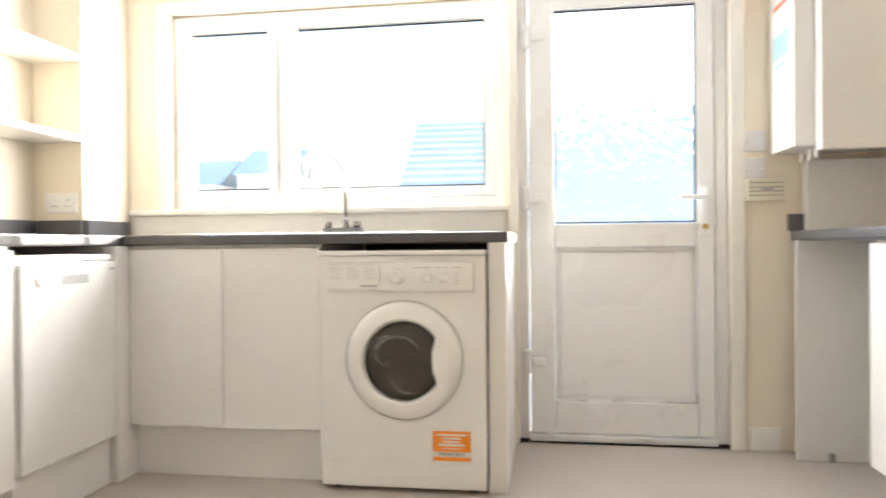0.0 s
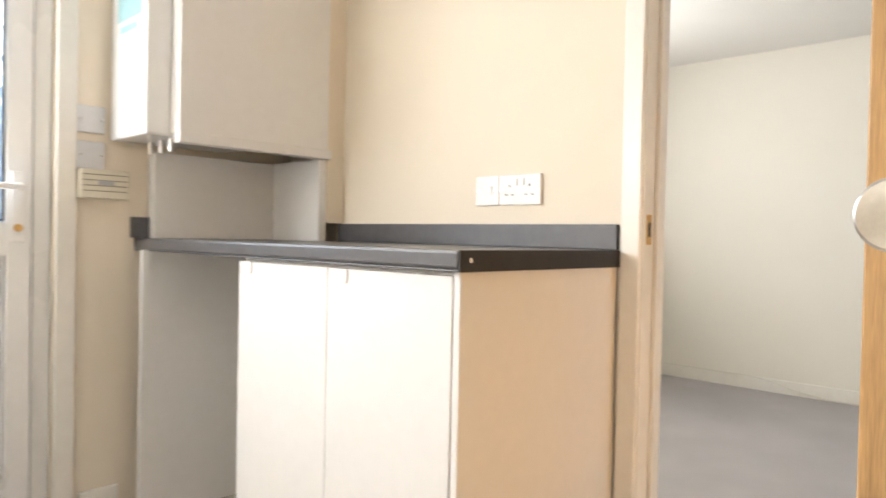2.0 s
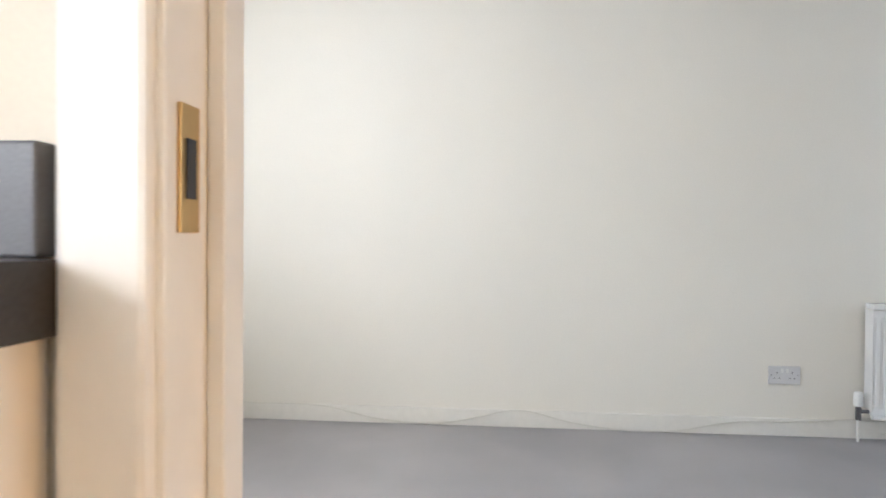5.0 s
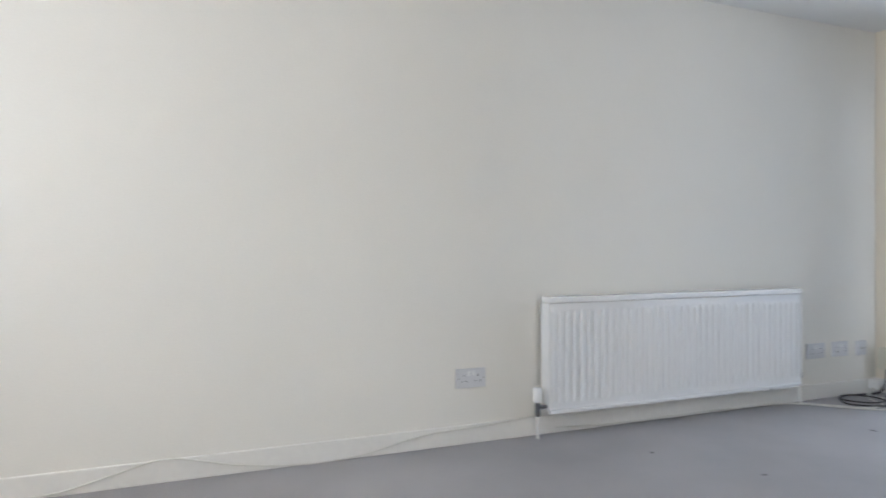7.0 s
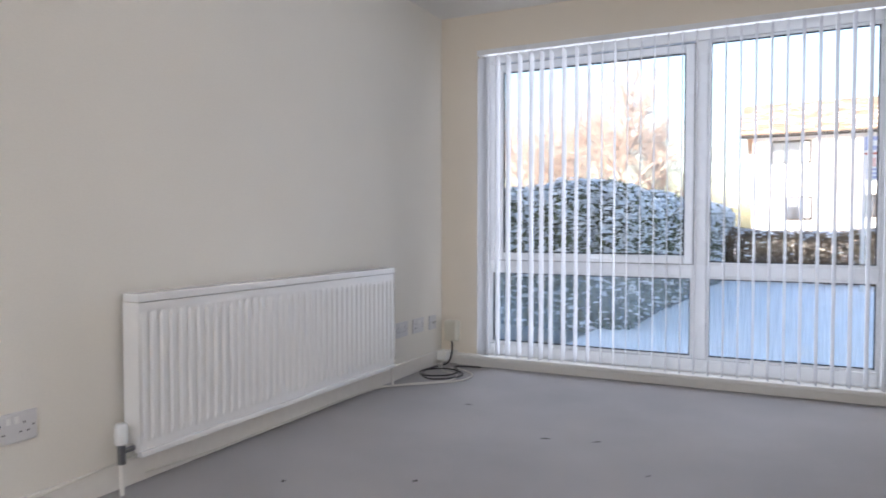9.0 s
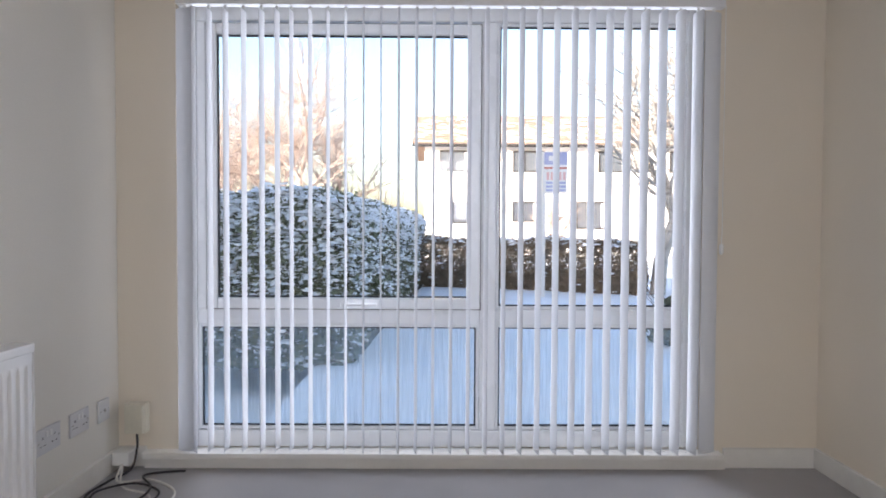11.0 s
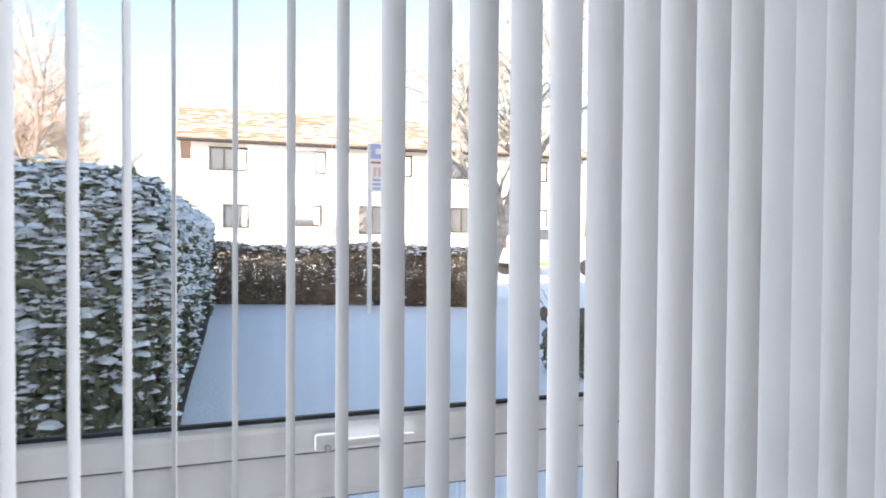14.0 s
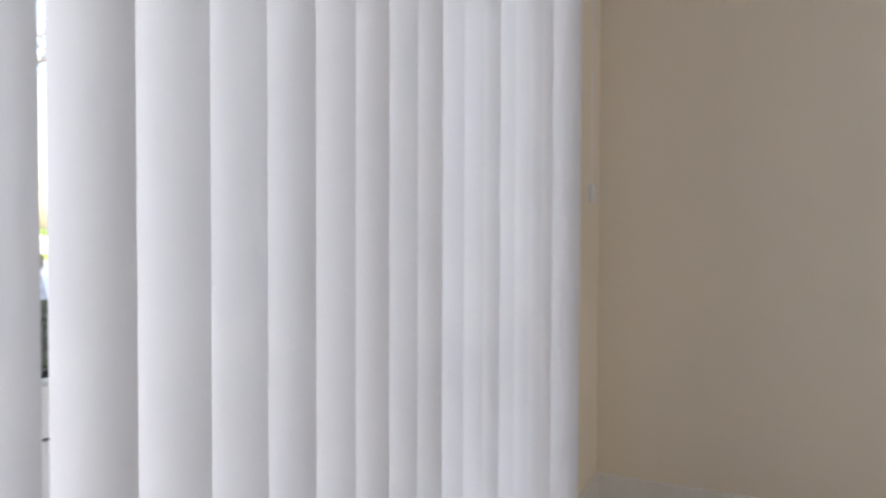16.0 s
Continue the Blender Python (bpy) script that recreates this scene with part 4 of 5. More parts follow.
part("carcass", box(-3.80, -3.232, -2.38, -1.178, 0.15, 0.8815), M_UNIT, bu2)
part("plinth", box(-3.29, -3.27, -2.38, -1.178, 0.0, 0.148), M_UNIT, bu2)
for y0, y1 in ((-1.788, -1.180), (-2.378, -1.792)):
    part("door", box(-3.2315, -3.212, y0, y1, 0.153, 0.868, 0.002), M_UNIT, bu2)

# alcove shelves
for z in (1.333, 1.680):
    sh = thing("shelf", (-3.72, -1.0, z), "white painted shelf in the alcove", "shelf", "alcove shelves")
    part("board", box(-3.8395, -3.602, -1.8, -0.3305, z, z + 0.028, 0.004), M_GLOSS, sh)
solid("alcove_side", box(-3.8399, -3.60, -2.0, -1.801, 0.0, H), M_CREAM, "cream side of the alcove", "", "structure")
plate("double_socket", 0.147, 0.087, "white double socket in the alcove", "double").matrix_basis = pose(-3.70, -0.3312, 1.07)

# units on the dividing wall side
we = worktop("worktop", -0.615, -0.0005, -1.478, -0.0005, "dark grey laminate worktop with a raw black end", "-x")
part("front_lip", box(-0.6145, -0.604, -1.4784, -0.002, 0.8775, 0.8817, 0.002), M_WORKTOP, we)
part("raw_end", box(-0.613, -0.001, -1.4815, -1.4785, 0.8775, 0.9195), M_EDGE, we, "black unfinished end with screw holes")
for x_ in (-0.582, -0.32, -0.12):
    part("screw_hole", cyl(bmesh.new(), (x_, -1.4817, 0.90), (x_, -1.4828, 0.90), 0.005 if x_ < -0.5 else 0.0025, seg=12), M_PAPER if x_ < -0.5 else M_DARK, we)
part("upstand", box(-0.018, -0.0008, -1.472, -0.338, 0.9205, 0.985, 0.002), M_WORKTOP, we)
part("upstand", box(-0.629, -0.57, -0.018, -0.0008, 0.9205, 0.99, 0.002), M_WORKTOP, we)
eu = base_unit(-0.6, -0.02, -1.452, -0.66, "-x", "white gloss double base unit under the worktop", 2, 0.15)
for y_ in (-0.715, -1.118):
    part("finger_notch", box(-0.6035, -0.6005, y_ - 0.012, y_ + 0.012, 0.835, 0.868, 0.001), M_UNIT, eu)
solid("end_panel", box(-0.598, -0.005, -1.4705, -1.4535, 0.0, 0.8815, 0.002), M_UNIT, "plain white end panel of the base unit", "kitchen unit", "")
sp_ = thing("support_panel", (-0.33, -0.11, 0.0), "white support panel under the worktop end", "kitchen unit")
part("board", box(-0.635, -0.02, -0.118, -0.10, 0.0, 0.8815, 0.002), M_UNIT, sp_)
part("foot_bracket", box(-0.52, -0.50, -0.14, -0.1185, 0.0, 0.035, 0.002), M_STEEL, sp_)

# boiler in its open cupboard
bc = thing("boiler_cupboard", (-0.35, -0.16, 1.2), "white boxed cupboard round the boiler", "cupboard")
part("side_panel", box(-0.625, -0.075, -0.348, -0.330, 1.246, H - 0.001, 0.002), M_UNIT, bc)
part("bottom_rail", box(-0.63, -0.07, -0.362, -0.320, 1.212, 1.2455, 0.003), M_UNIT, bc)
part("top_edge", box(-0.625, -0.607, -0.3295, -0.29, 1.246, H - 0.001), M_UNIT, bc)
part("filler_strip", box(-0.0745, -0.0005, -0.345, -0.327, 0.9865, H - 0.001), M_CREAM, bc, "cream filler strip")
part("back_board", box(-0.569, -0.107, -0.05, -0.0005, 0.9205, 1.21, 0.002), M_UNIT, bc)
part("return_board", box(-0.1065, -0.0755, -0.34, -0.0005, 0.9205, 1.2115, 0.002), M_UNIT, bc)
bo = thing("boiler", (-0.66, -0.17, 1.22), "white wall boiler with paper instruction stickers", "boiler")
part("casing", box(-0.7, -0.3, -0.285, -0.012, 1.235, 2.05, 0.008), M_ENAMEL, bo)
for z0, z1, y0, y1, m_ in ((1.90, 1.96, -0.22, -0.09, M_PINK), (1.80, 1.822, -0.24, -0.07, M_RED), (1.84, 1.885, -0.23, -0.08, M_PINK), (1.60, 1.70, -0.25, -0.07, M_TEAL), (1.562, 1.585, -0.22, -0.09, M_TEAL)):
    part("sticker", box(-0.7 - 0.0015, -0.7 - 0.0003, y0, y1, z0, z1), m_, bo, "printed paper sticker")
for x_, y_ in ((-0.6, -0.09), (-0.6, -0.17), (-0.6, -0.24)):
    part("pipe", cyl(bmesh.new(), (x_, y_, 1.195), (x_, y_, 1.2345), 0.009, seg=12), M_SATIN, bo)


# ---- outside ----
def sheet(name, x0, x1, y0, y1, z, material, label, n=40, amp=0.02, kind="structure"):
    xs, ys = np.linspace(x0, x1, n), np.linspace(y0, y1, n)
    vs = [(a, b, z + amp * noise.noise((a * 0.7, b * 0.7, 0.3))) for b in ys for a in xs]
    fs = [(j * n + i, j * n + i + 1, (j + 1) * n + i + 1, (j + 1) * n + i) for j in range(n - 1) for i in range(n - 1)]
    return raw(name, vs, fs, material, None, kind, label)


sheet("ground", -900, 900, -900, 900, -0.42, M_SNOW, "snow covered ground", 30, 0.0)
sheet("garden_lawn", -5.0, 2.7, -15.9, -6.1, -0.12, M_SNOW, "snow covered front lawn", 140, 0.03)


def scatter_faces(pts, nrm, size, rg, flat=0.0, jit=0.6):
    """One small bent leaf per point, facing roughly along its normal."""
    n_ = len(pts)
    nr = nrm + rg.normal(0, jit, (n_, 3))
    nr /= np.linalg.norm(nr, axis=1)[:, None] + 1e-9
    t = np.cross(nr, rg.normal(0, 1, (n_, 3)))
    t /= np.linalg.norm(t, axis=1)[:, None] + 1e-9
    b = np.cross(nr, t)
    s = (size * rg.uniform(0.5, 1.3, n_))[:, None]
    v = np.stack([pts - t * s, pts + b * s * 0.45 + nr * s * 0.15, pts + t * s, pts - b * s * 0.45 + nr * s * 0.15], 1).reshape(-1, 3)
    f = np.arange(n_ * 4).reshape(-1, 4)
    return v, f


def hedge_points(x0, x1, y0, y1, z0, z1, n_, rg, rnd, dens_top=0.3):
    """Points on the rounded faces of a hedge: both ends, both sides and the top, with normals."""
    w, d, h = x1 - x0, y1 - y0, z1 - z0
    ar = np.array([d * h, d * h, w * h, w * h, w * d])
    which = rg.choice(5, n_, p=ar / ar.sum())
    u, v = rg.uniform(0, 1, n_), rg.uniform(0, 1, n_)
    p, q = np.zeros((n_, 3)), np.zeros((n_, 3))
    for k in range(5):
        m = which == k
        if k < 2:
            p[m] = np.stack([np.full(m.sum(), (x0, x1)[k]), y0 + d * u[m], z0 + h * v[m]], 1)
            q[m] = ((-1, 0, 0), (1, 0, 0))[k]
        elif k < 4:
            p[m] = np.stack([x0 + w * u[m], np.full(m.sum(), (y0, y1)[k - 2]), z0 + h * v[m]], 1)
            q[m] = ((0, -1, 0), (0, 1, 0))[k - 2]
        else:
            p[m] = np.stack([x0 + w * u[m], y0 + d * v[m], np.full(m.sum(), z1)], 1)
            q[m] = (0, 0, 1)
    # round the upper edges and roughen the faces
    c = np.clip((p[:, 2] - (z1 - rnd)) / rnd, 0, 1)
    for ax, lo, hi in ((0, x0, x1), (1, y0, y1)):
        e0 = np.clip(1 - (p[:, ax] - lo) / rnd, 0, 1)
        e1 = np.clip(1 - (hi - p[:, ax]) / rnd, 0, 1)
        p[:, 2] -= np.where(q[:, 2] > 0.5, rnd * 0.45 * (e0 ** 2 + e1 ** 2), 0)
        p[:, ax] -= np.sign(q[:, ax]) * rnd * 0.45 * c ** 2
    lump = np.array([noise.noise((a * 1.3, b * 1.3, cc * 1.6)) for a, b, cc in p])
    p += q * (0.10 * lump + rg.normal(0, 0.03, n_))[:, None]
    return p, q


def snow_lumps(pts, size, rg):
    """Flattened lumps of snow, low-poly, one per point."""
    base = [(math.cos(a) * r, math.sin(a) * r, z) for r, z in ((1.0, 0.0), (0.7, 0.45)) for a in [k * math.pi / 3 for k in range(6)]] + [(0, 0, 0.62)]
    base = np.array(base)
    fs = [(i, (i + 1) % 6, 6 + (i + 1) % 6, 6 + i) for i in range(6)] + [(6 + i, 6 + (i + 1) % 6, 12, 12) for i in range(6)]
    out_v, out_f = [], []
    for k, p in enumerate(pts):
        s = size * rg.uniform(0.4, 1.4)
        m = base * (s, s * rg.uniform(0.6, 1.2), s * rg.uniform(0.5, 0.9)) + rg.normal(0, s * 0.12, base.shape)
        out_v.append(m + p)
        out_f += [tuple(i + k * 13 for i in (f if f[2] != f[3] else f[:3])) for f in fs]
    return np.concatenate(out_v), out_f


rg = np.random.default_rng(11)
# tall clipped conifer hedge down the garden's side
hg = thing("conifer_hedge", (2.45, -9.3, -0.15), "tall clipped conifer hedge dusted with snow", "hedge")
HX0, HX1, HY0, HY1, HZ0, HZ1 = 2.45, 5.4, -17.0, -8.55, -0.16, 1.24
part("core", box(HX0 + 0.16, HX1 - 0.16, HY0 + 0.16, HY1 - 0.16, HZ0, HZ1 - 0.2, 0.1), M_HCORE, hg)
p_, q_ = hedge_points(HX0, HX1, HY0, HY1, HZ0, HZ1, 90000, rg, 0.22)
near = p_[:, 1] > HY1 - 3.2
keep = near | (rg.uniform(0, 1, len(p_)) < 0.6)
v_, f_ = scatter_faces(p_[keep], q_[keep] + np.array((0, 0, -0.2)), 0.045, rg)
raw("foliage", v_, f_, M_LEAF, hg, "stuff")
pn, qn = hedge_points(HX0, HX1, HY1 - 0.6, HY1, HZ0, HZ1, 40000, rg, 0.22)
sel = pn[:, 1] > HY1 - 0.45
v_, f_ = scatter_faces(pn[sel], qn[sel], 0.032, rg)
raw("foliage", v_, f_, M_LEAF, hg, "stuff")
ps, qs = hedge_points(HX0, HX1, HY0, HY1, HZ0, HZ1, 52000, rg, 0.22)
topness = (ps[:, 2] - HZ0) / (HZ1 - HZ0)
pick = (qs[:, 2] > 0.5) | (rg.uniform(0, 1, len(ps)) < np.clip(topness - 0.2, 0, 1) ** 1.3 * 1.2 + 0.14 + 0.5 * (topness > 0.80))
v_, f_ = snow_lumps(ps[pick], 0.042, rg)
raw("snow_cover", v_, f_, M_SNOW, hg, "stuff", "snow lying on the hedge")
pn, qn = hedge_points(HX0, HX1, HY1 - 0.6, HY1, HZ0, HZ1, 42000, rg, 0.22)
tp = (pn[:, 2] - HZ0) / (HZ1 - HZ0)
pick = (pn[:, 1] > HY1 - 0.5) & ((qn[:, 2] > 0.5) | (rg.uniform(0, 1, len(pn)) < np.clip(tp - 0.1, 0, 1) ** 1.5 * 1.5 + 0.14 + 0.6 * (tp > 0.80)))
v_, f_ = snow_lumps(pn[pick], 0.027, rg)
raw("snow_cover", v_, f_, M_SNOW, hg, "stuff", "snow lying on the hedge")
hg.rotation_euler.z = radians(-2.9)
bed = sheet("flower_bed", HX0 - 0.1, HX0 + 0.3, -16.8, HY1 - 0.1, -0.09, M_SOIL, "dark soil strip at the hedge foot", 30, 0.03)
bed.matrix_world = Matrix.Translation((2.45, -9.3, 0)) @ Matrix.Rotation(radians(-2.9), 4, "Z") @ Matrix.Translation((-2.45, 9.3, 0))

# thin brown hedge at the end of the lawn
lh = thing("brown_hedge", (2.1, -16.05, -0.12), "thin brown winter hedge with snow on top", "hedge")
BX0, BX1, BY0, BY1, BZ1 = -2.0, 2.2, -16.7, -16.05, 0.76
p_, q_ = hedge_points(BX0, BX1, BY0, BY1, -0.14, BZ1, 26000, rg, 0.15)
v_, f_ = scatter_faces(p_, q_, 0.035, rg, jit=1.0)
raw("foliage", v_, f_, M_BROWNLEAF, lh, "stuff")
bm = bmesh.new()
for i in range(150):
    x_ = rg.uniform(BX0 + 0.1, BX1 - 0.1)
    cyl(bm, (x_, rg.uniform(BY0 + 0.1, BY1 - 0.05), -0.14), (x_ + rg.normal(0, 0.1), rg.uniform(BY0 + 0.1, BY1 - 0.05), BZ1 - 0.03), 0.009, 0.003, 5)
part("stems", bm, M_BARK, lh)
part("lower_mass", box(BX0 + 0.05, BX1 - 0.05, BY0 + 0.15, BY1 - 0.12, -0.16, 0.24), M_BROWNLEAF, lh)
ps, qs = hedge_points(BX0, BX1, BY0, BY1, -0.14, BZ1, 5200, rg, 0.15)
pick = (qs[:, 2] > 0.5) | (rg.uniform(0, 1, len(ps)) < 0.05)
v_, f_ = snow_lumps(ps[pick], 0.045, rg)
raw("snow_cover", v_, f_, M_SNOW, lh, "stuff", "snow lying on the hedge")
lh.rotation_euler.z = radians(-20.9)


def bare_tree(name, at, height, radius, label, seed, material, twig, depth=5, spread=0.5, lean=(0, 0)):
    """A bare tree: a tapered trunk that forks again and again into fine twigs."""
    r_ = random.Random(seed)
    t = thing(name, at, label, "tree")
    bins = {"trunk": ([], []), "limbs": ([], []), "twigs": ([], [])}

    def rod(which, p, q, r0, r1, n_):
        vs, fs = bins[which]
        m = (q - p).to_track_quat("Z", "Y").to_matrix()
        k0 = len(vs)
        for c, rr in ((p, r0), (q, r1)):
            for i in range(n_):
                vs.append(tuple(c + m @ Vector((rr * math.cos(6.2832 * i / n_), rr * math.sin(6.2832 * i / n_), 0))))
        for i in range(n_):
            fs.append((k0 + i, k0 + (i + 1) % n_, k0 + n_ + (i + 1) % n_, k0 + n_ + i))

    def grow(p, d, length, rad, lev):
        which = "trunk" if lev == 0 else "limbs" if lev <= 2 else "twigs"
        n_ = 4 if lev < 2 else 3
        for k in range(n_):
            d = (d + Vector((r_.gauss(0, 0.11), r_.gauss(0, 0.11), 0.03 + r_.gauss(0, 0.06)))).normalized()
            q = p + d * (length / n_)
            rod(which, p, q, rad * (1 - 0.45 * k / n_), rad * (1 - 0.45 * (k + 1) / n_), 9 if lev == 0 else 5 if lev < 3 else 3)
            p = q
            if lev < depth and (lev > 0 or k >= 1):
                for _ in range(2 if lev < 2 else 1):
                    side = Vector((r_.gauss(0, 1), r_.gauss(0, 1), r_.gauss(0.1, 0.45))).normalized()
                    grow(q, (d * (1 - spread) + side * spread).normalized(), length * r_.uniform(0.45, 0.72), max(rad * 0.5, 0.006), lev + 1)
        if lev < depth:
            grow(p, d, length * 0.62, rad * 0.58, lev + 1)
    grow(Vector(at), Vector((lean[0], lean[1], 1)).normalized(), height * 0.36, radius, 0)
    for nm, m_ in (("trunk", material), ("limbs", material), ("twigs", twig)):
        raw(nm, bins[nm][0], bins[nm][1], m_, t)
    return t


bare_tree("birch_tree", (-2.05, -14.65, -0.14), 7.4, 0.135, "bare birch tree with a pale trunk", 5, M_BIRCH, M_BIRCH, 4)
bare_tree("shrub", (-3.6, -33.0, -0.6), 4.0, 0.10, "bare ornamental tree in front of the house", 8, M_TWIG, M_TWIG, 4)
far_trees = [(11.3, -50, 17.5, 21), (14.0, -53, 14.5, 25), (16.5, -52, 14.0, 22), (19.5, -56, 15.0, 23), (9.3, -60, 13.0, 24)]
for x_, y_, h_, s_ in far_trees:
    bare_tree("bare_tree", (x_, y_, -0.42), h_, 0.22, "large bare winter tree behind the hedge", s_, M_TWIG, M_TWIG, 5)
bm = bmesh.new()
for k in range(900):
    x_ = rg.uniform(5, 30)
    y_ = rg.uniform(-64, -58)
    h_ = rg.uniform(1.5, 5.2)
    cyl(bm, (x_, y_, -0.42), (x_ + rg.normal(0, 0.8), y_, h_), 0.06, 0.01, 3, False)
solid("distant_thicket", bm, M_TWIG, "distant reddish winter thicket", "woods", "stuff")


# ---- house over the road ----
hs = thing("house", (-6, -41, -0.42), "white rendered two-storey house with a snowy tiled roof", "house")
FX0, FX1, FY = -17.5, 2.75, -37.5
wins = [(2.0, 0.314, 4.35, 5.43), (-1.69, -3.3, 4.35, 5.43), (1.41, 0.25, 1.75, 2.85), (-1.68, -3.1, 1.85, 2.88), (-4.9, -6.6, 1.5, 2.9), (-6.0, -7.6, 4.35, 5.43), (-9.6, -11.3, 4.35, 5.43), (-9.6, -11.3, 1.6, 2.9), (-13.6, -15.2, 4.35, 5.43), (-13.6, -15.2, 1.6, 2.9)]
part("wall", box(FX0, FX1, -45.5, FY, -0.42, 5.62), M_RENDER, hs)
for a1, a0, z0, z1 in wins:
    wf = part("window", hole_frame(bmesh.new(), a0, a1, z0, z1, 0.09, FY + 0.001, FY + 0.07, 0.01), M_FRAMEDARK, hs)
    part("pane", box(a0 + 0.09, a1 - 0.09, FY + 0.002, FY + 0.02, z0 + 0.09, z1 - 0.09), M_PANE, wf)
    c_ = a0 + (a1 - a0) * 0.62
    part("mullion", box(c_ - 0.03, c_ + 0.03, FY + 0.021, FY + 0.06, z0 + 0.09, z1 - 0.09), M_FRAMEDARK, wf)
    part("curtain", box(a0 + 0.1, a0 + (a1 - a0) * 0.25, FY + 0.0205, FY + 0.03, z0 + 0.1, z1 - 0.1), M_PAPER, wf)
    part("sill", box(a0 - 0.05, a1 + 0.05, FY + 0.0005, FY + 0.12, z0 - 0.07, z0 - 0.002), M_RENDER, wf)
RIDGE, EAVE = (-41.5, 7.75), (-37.0, 5.70)
rf = bmesh.new()
for sgn in (1, -1):
    ye = RIDGE[0] + sgn * (EAVE[0] - RIDGE[0])
    q = [rf.verts.new(c) for c in ((FX0 - 0.3, ye, EAVE[1]), (FX1 + 0.6, ye, EAVE[1]), (FX1 + 0.6, RIDGE[0], RIDGE[1]), (FX0 - 0.3, RIDGE[0], RIDGE[1]))]
    rf.faces.new(q)
bmesh.ops.solidify(rf, geom=list(rf.faces), thickness=0.08)
part("roof", rf, M_TILE, hs)
n_c = 15
for i in range(n_c):
    f0, f1 = i / n_c, (i + 1.06) / n_c
    y0, z0 = EAVE[0] + (RIDGE[0] - EAVE[0]) * f0, EAVE[1] + (RIDGE[1] - EAVE[1]) * f0
    y1, z1 = EAVE[0] + (RIDGE[0] - EAVE[0]) * f1, EAVE[1] + (RIDGE[1] - EAVE[1]) * f1
    cb = bmesh.new()
    k = [cb.verts.new(c) for c in ((FX0 - 0.3, y0, z0 + 0.13), (FX1 + 0.6, y0, z0 + 0.13), (FX1 + 0.6, y1, z1 + 0.09), (FX0 - 0.3, y1, z1 + 0.09), (FX0 - 0.3, y0, z0 + 0.02), (FX1 + 0.6, y0, z0 + 0.02))]
    cb.faces.new(k[:4])
    cb.faces.new((k[0], k[4], k[5], k[1]))
    part("tile_course", cb, M_TILE, hs)
sv = []
for i in range(1700):
    f = rg.uniform(0, 1)
    if rg.uniform() < 0.35 + 0.45 * (1 - f):
        c_i = int(f * n_c) / n_c + 0.015
        sv.append((rg.uniform(FX0, FX1 + 0.4), EAVE[0] + (RIDGE[0] - EAVE[0]) * c_i, EAVE[1] + (RIDGE[1] - EAVE[1]) * c_i + 0.10))
sv_, f_ = snow_lumps(np.array(sv) * (0.3, 1, 1), 0.085, rg)
v_ = sv_ * (1 / 0.3, 1, 1)
raw("roof_snow", v_, f_, M_SNOW, hs, "stuff", "snow lying in the tile courses")
part("fascia", box(FX0 - 0.3, FX1 + 0.6, EAVE[0] + 0.01, EAVE[0] + 0.05, EAVE[1] - 0.14, EAVE[1] + 0.02), M_FRAMEDARK, hs)
part("gutter", cyl(bmesh.new(), (FX0 - 0.3, EAVE[0] + 0.12, EAVE[1] - 0.05), (FX1 + 0.6, EAVE[0] + 0.12, EAVE[1] - 0.05), 0.06, seg=10), M_FRAMEDARK, hs)
for x_ in (-0.95, -8.4):
    part("downpipe", cyl(bmesh.new(), (x_, FY + 0.06, -0.4), (x_, FY + 0.06, EAVE[1] - 0.1), 0.04, seg=10), M_RENDER, hs)

hs.location.x -= 0.28
hs.location.z -= 0.55

# agent's board on a post
sg = thing("letting_board", (0.0, -14.0, -0.12), "blue and red letting board, paled for haze, on a white timber post", "sign")
part("post", box(-0.01, 0.05, -14.06, -14.0, -0.16, 2.24, 0.006), M_RENDER, sg)
brd = part("board", box(-0.36, 0.03, -13.999, -13.985, 1.57, 2.24, 0.002), M_PAPER, sg)
part("header_band", box(-0.35, 0.02, -13.9848, -13.983, 2.03, 2.23), M_BLUE, brd)
part("header_mark", box(-0.20, -0.05, -13.9828, -13.9815, 2.09, 2.17), M_PAPER, brd)
part("red_band", box(-0.35, 0.02, -13.9848, -13.983, 1.96, 1.99), M_RED, brd)
for i in range(5):
    part("letter_bar", box(-0.325 + i * 0.066, -0.285 + i * 0.066, -13.9848, -13.983, 1.78, 1.91), M_PINK, brd)
for z_ in (1.60, 1.66, 1.72):
    part("text_line", box(-0.33, -0.01, -13.9848, -13.983, z_, z_ + 0.035), M_BLUE, brd)

# parked car, its tail towards the road
car = thing("parked_car", (-8.2, -26, -0.42), "white parked hatchback with red tail lights", "car")
cb = bmesh.new()
prof = [(-10.6, 0.1), (-10.6, 0.55), (-9.8, 0.75), (-9.0, 1.25), (-7.4, 1.30), (-6.75, 0.80), (-6.62, 0.45), (-6.65, 0.05)]
s0 = [cb.verts.new((a, -25.2, b)) for a, b in prof]
s1 = [cb.verts.new((a, -26.8, b)) for a, b in prof]
cb.faces.new(s0)
cb.faces.new(s1[::-1])
for i in range(len(prof)):
    cb.faces.new((s0[i], s1[i], s1[(i + 1) % len(prof)], s0[(i + 1) % len(prof)]))
bmesh.ops.bevel(cb, geom=list(cb.edges), offset=0.06, segments=2, affect="EDGES")
part("body", cb, M_CARPAINT, car, "", True)
part("rear_window", box(-7.12, -6.98, -26.6, -25.4, 0.85, 1.18), M_PANE, car)
part("side_window", box(-8.9, -7.5, -25.19, -25.18, 0.82, 1.18, 0.004), M_PANE, car)
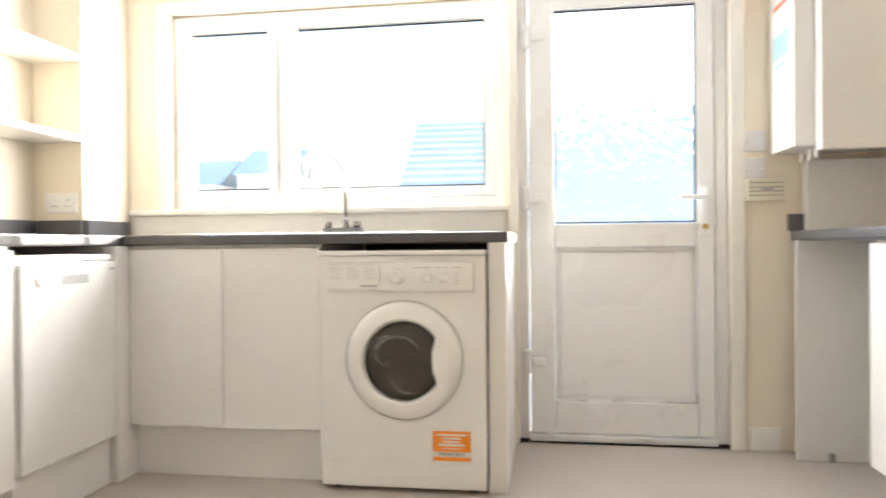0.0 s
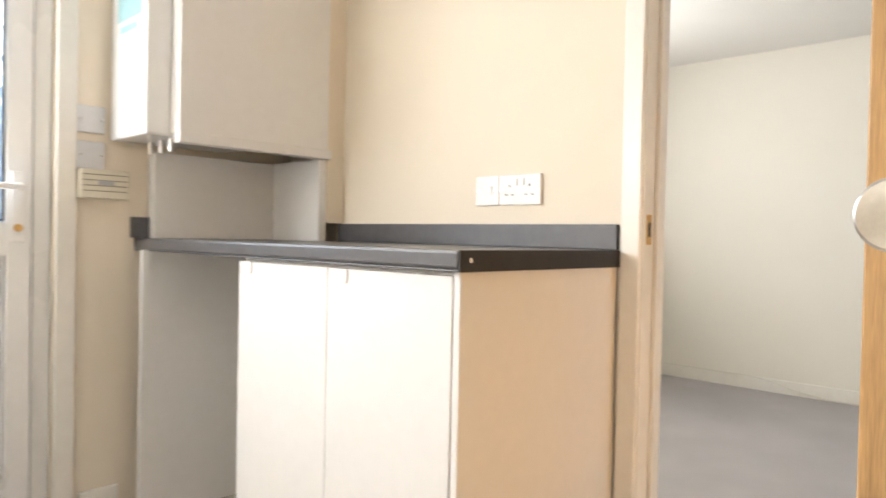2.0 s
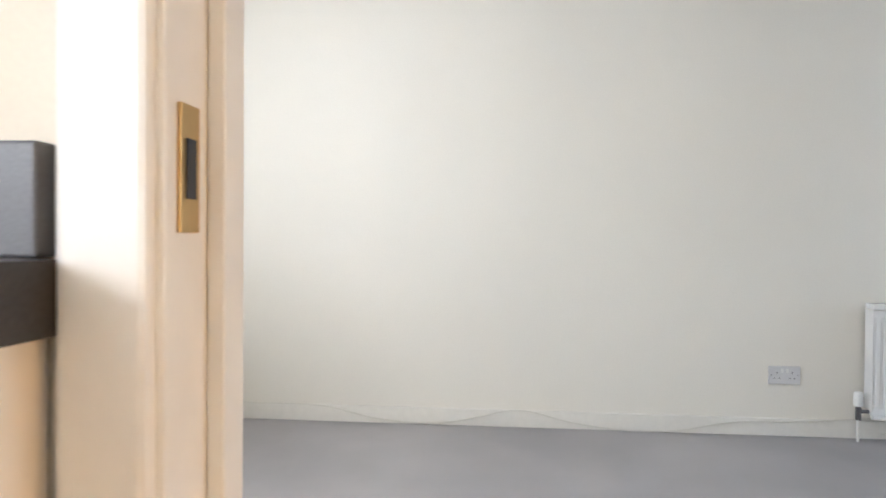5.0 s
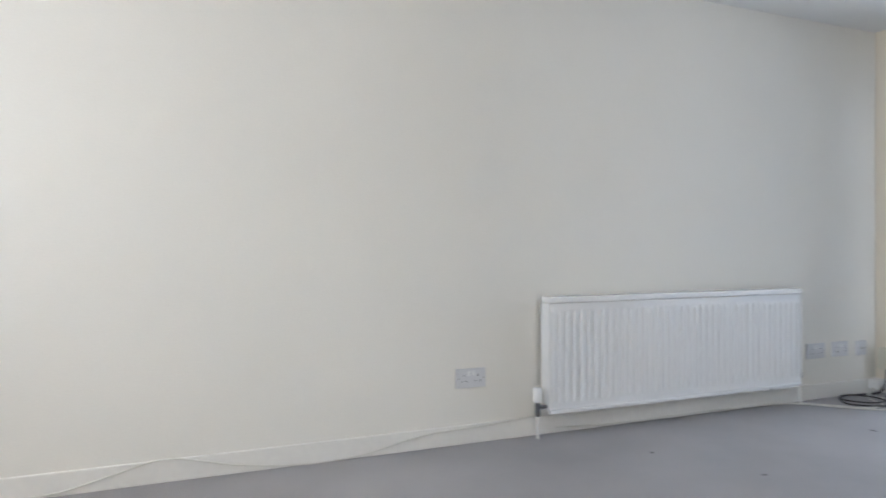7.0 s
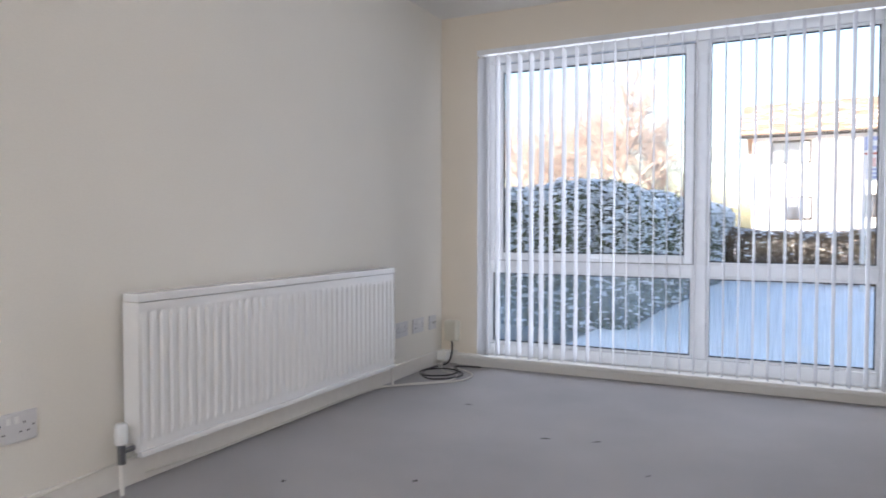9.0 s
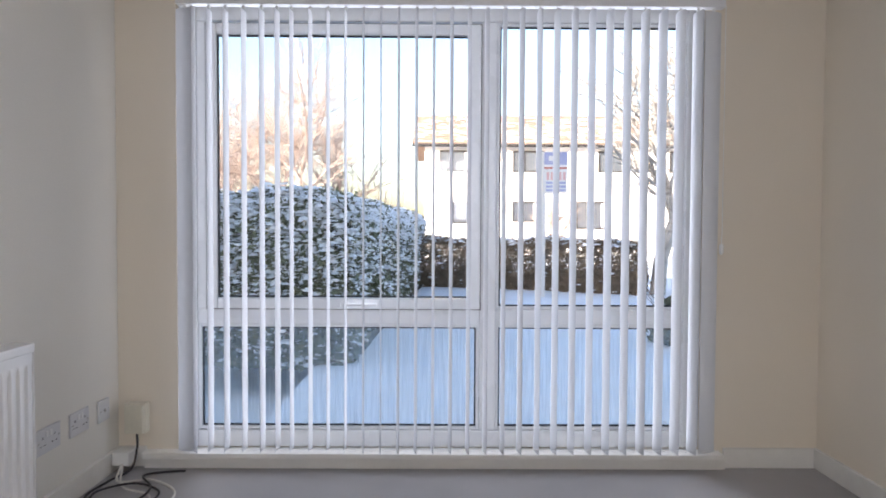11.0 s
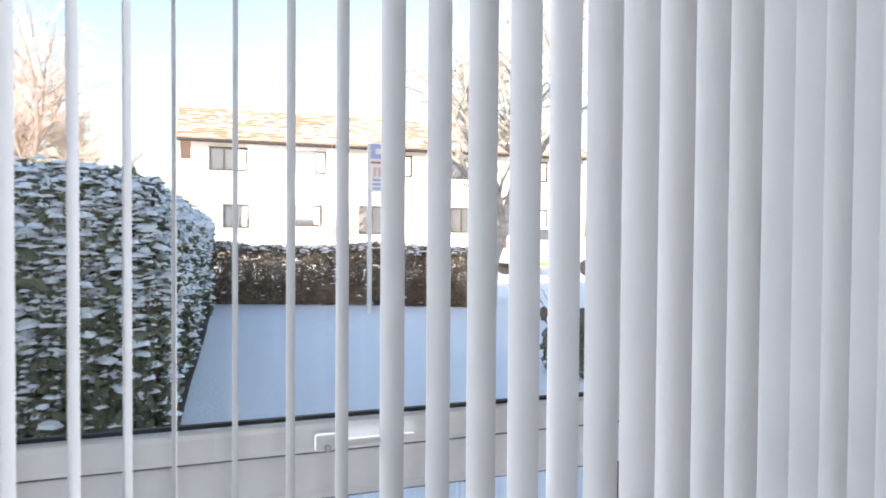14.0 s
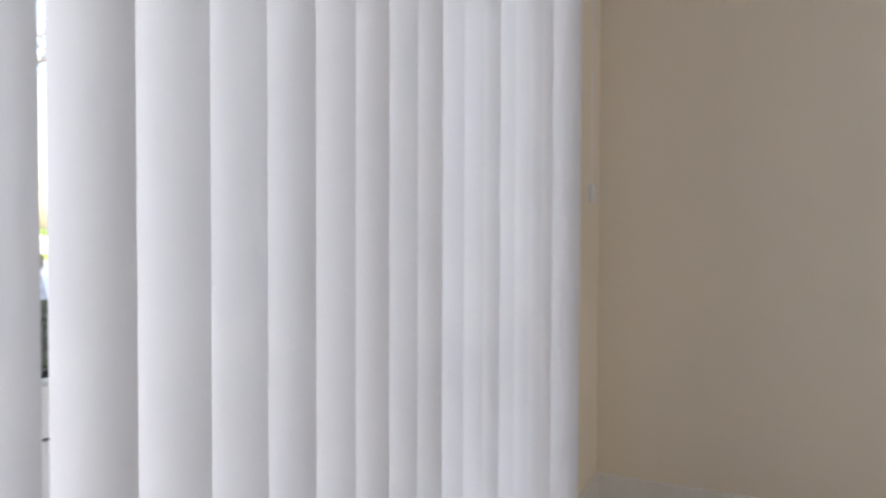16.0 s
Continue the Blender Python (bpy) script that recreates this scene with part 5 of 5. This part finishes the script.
for y_ in (-25.35, -26.65):
    part("tail_light", box(-6.72, -6.6, y_ - 0.1, y_ + 0.1, 0.55, 0.8, 0.01), M_LAMPRED, car)
for x_ in (-9.8, -7.4):
    for y_ in (-25.19, -26.81):
        part("wheel", cyl(bmesh.new(), (x_, y_ - 0.09, -0.11), (x_, y_ + 0.09, -0.11), 0.31, seg=20), M_RUBBER, car)
car.location.x -= 0.65
bank = []
for j_ in range(13):
    for i_ in range(60):
        f_ = j_ / 12
        x_ = -31 + 20 * i_ / 59
        bank.append((x_, -33.0 - 2.2 * f_, -0.45 + 1.35 * math.sin(f_ * 1.57) + 0.06 * noise.noise((x_ * 1.5, f_ * 3, 0.2))))
raw("grass_bank", bank, [(j_ * 60 + i_, j_ * 60 + i_ + 1, (j_ + 1) * 60 + i_ + 1, (j_ + 1) * 60 + i_) for j_ in range(12) for i_ in range(59)], M_GRASS, None, "structure", "frosty green grass bank across the road")
fn = thing("low_fence", (-2.6, -12.6, -0.12), "low dark garden rail fence", "fence")
for x_ in (-1.95, -2.7, -3.45):
    part("post", box(x_ - 0.03, x_ + 0.03, -12.66, -12.6, -0.2, 0.06, 0.005), M_TIMBER, fn)
part("rail", box(-3.7, -1.82, -12.5995, -12.56, -0.05, 0.04, 0.005), M_TIMBER, fn)
sb_ = thing("garden_shrub", (-0.75, -9.6, -0.12), "low dark garden shrub dusted with snow", "shrub")
p_ = rg.normal(0, 1, (1600, 3))
p_ /= np.linalg.norm(p_, axis=1)[:, None]
pp = p_ * (0.42, 0.38, 0.34) * rg.uniform(0.6, 1.0, (1600, 1)) + (-0.75, -9.6, 0.05)
v_, f_ = scatter_faces(pp, p_, 0.05, rg)
raw("foliage", v_, f_, M_LEAF, sb_, "stuff")
bm = bmesh.new()
for i in range(26):
    a = rg.uniform(0, 6.28)
    cyl(bm, (-0.75, -9.6, -0.14), (-0.75 + 0.5 * math.cos(a), -9.6 + 0.45 * math.sin(a), rg.uniform(0.1, 0.62)), 0.007, 0.0025, 5)
part("stems", bm, M_BARK, sb_)
st = thing("street_lamp", (18.0, -40, -0.42), "tall grey street lamp with a curved arm", "street lamp")
part("pole", cyl(bmesh.new(), (18.9, -40, -0.42), (18.9, -40, 7.6), 0.09, 0.05, 12), M_STEEL, st)
part("arm", tube(bmesh.new(), smooth_path([(18.9, -40, 7.55), (18.6, -40, 8.4), (17.8, -40, 8.7), (17.0, -40, 8.65)], 5), 0.04), M_STEEL, st)
part("lantern", box(16.4, 17.1, -40.12, -39.88, 8.55, 8.68, 0.03), M_GREYPRINT, st)

# ---- behind the kitchen: a neighbour's snowy roof and far houses ----
nb = thing("neighbour_house", (2, 15, -0.42), "low neighbouring house with a snow covered tiled roof", "house")
part("wall", box(-4.6, 12, 10.3, 17.7, -0.42, 1.0), M_RENDER, nb)
ry, rz, ey, ez = 14.0, 3.92, 10.0, 0.80
rf = bmesh.new()
for e_ in (ey, 2 * ry - ey):
    q = [rf.verts.new(c) for c in ((-4.8, e_, ez), (12.2, e_, ez), (12.2, ry, rz), (-4.8, ry, rz))]
    rf.faces.new(q)
part("roof", rf, M_TILESNOW, nb)
for i in range(17):
    f0, f1 = i / 17, (i + 1.0) / 17
    y0, z0 = ey + (ry - ey) * f0, ez + (rz - ez) * f0
    y1, z1 = ey + (ry - ey) * f1, ez + (rz - ez) * f1
    cb = bmesh.new()
    k = [cb.verts.new(c) for c in ((-4.8, y0 - 0.02, z0 + 0.085), (12.2, y0 - 0.02, z0 + 0.085), (12.2, y1, z1 + 0.03), (-4.8, y1, z1 + 0.03), (-4.8, y0 - 0.02, z0 + 0.01), (12.2, y0 - 0.02, z0 + 0.01))]
    cb.faces.new(k[:4])
    cb.faces.new((k[0], k[4], k[5], k[1]))
    part("tile_course", cb, M_TILESNOW, nb)
for x_, w_, h_ in ((-17.0, 2.6, 3.6), (-13.6, 2.4, 4.0)):
    fh = thing("far_house", (x_, 26, -0.42), "distant house with a snowy roof", "house")
    part("wall", box(x_ - w_ / 2, x_ + w_ / 2, 25, 29, -0.42, h_), M_RENDER, fh)
    rb_ = bmesh.new()
    q = [rb_.verts.new(c) for c in ((x_ - w_ / 2 - 0.2, 24.8, h_), (x_ + w_ / 2 + 0.2, 24.8, h_), (x_ + w_ / 2 + 0.2, 27, h_ + 1.3), (x_ - w_ / 2 - 0.2, 27, h_ + 1.3), (x_ + w_ / 2 + 0.2, 29.2, h_), (x_ - w_ / 2 - 0.2, 29.2, h_))]
    rb_.faces.new(q[:4])
    rb_.faces.new((q[3], q[2], q[4], q[5]))
    part("roof", rb_, M_TILESNOW, fh)
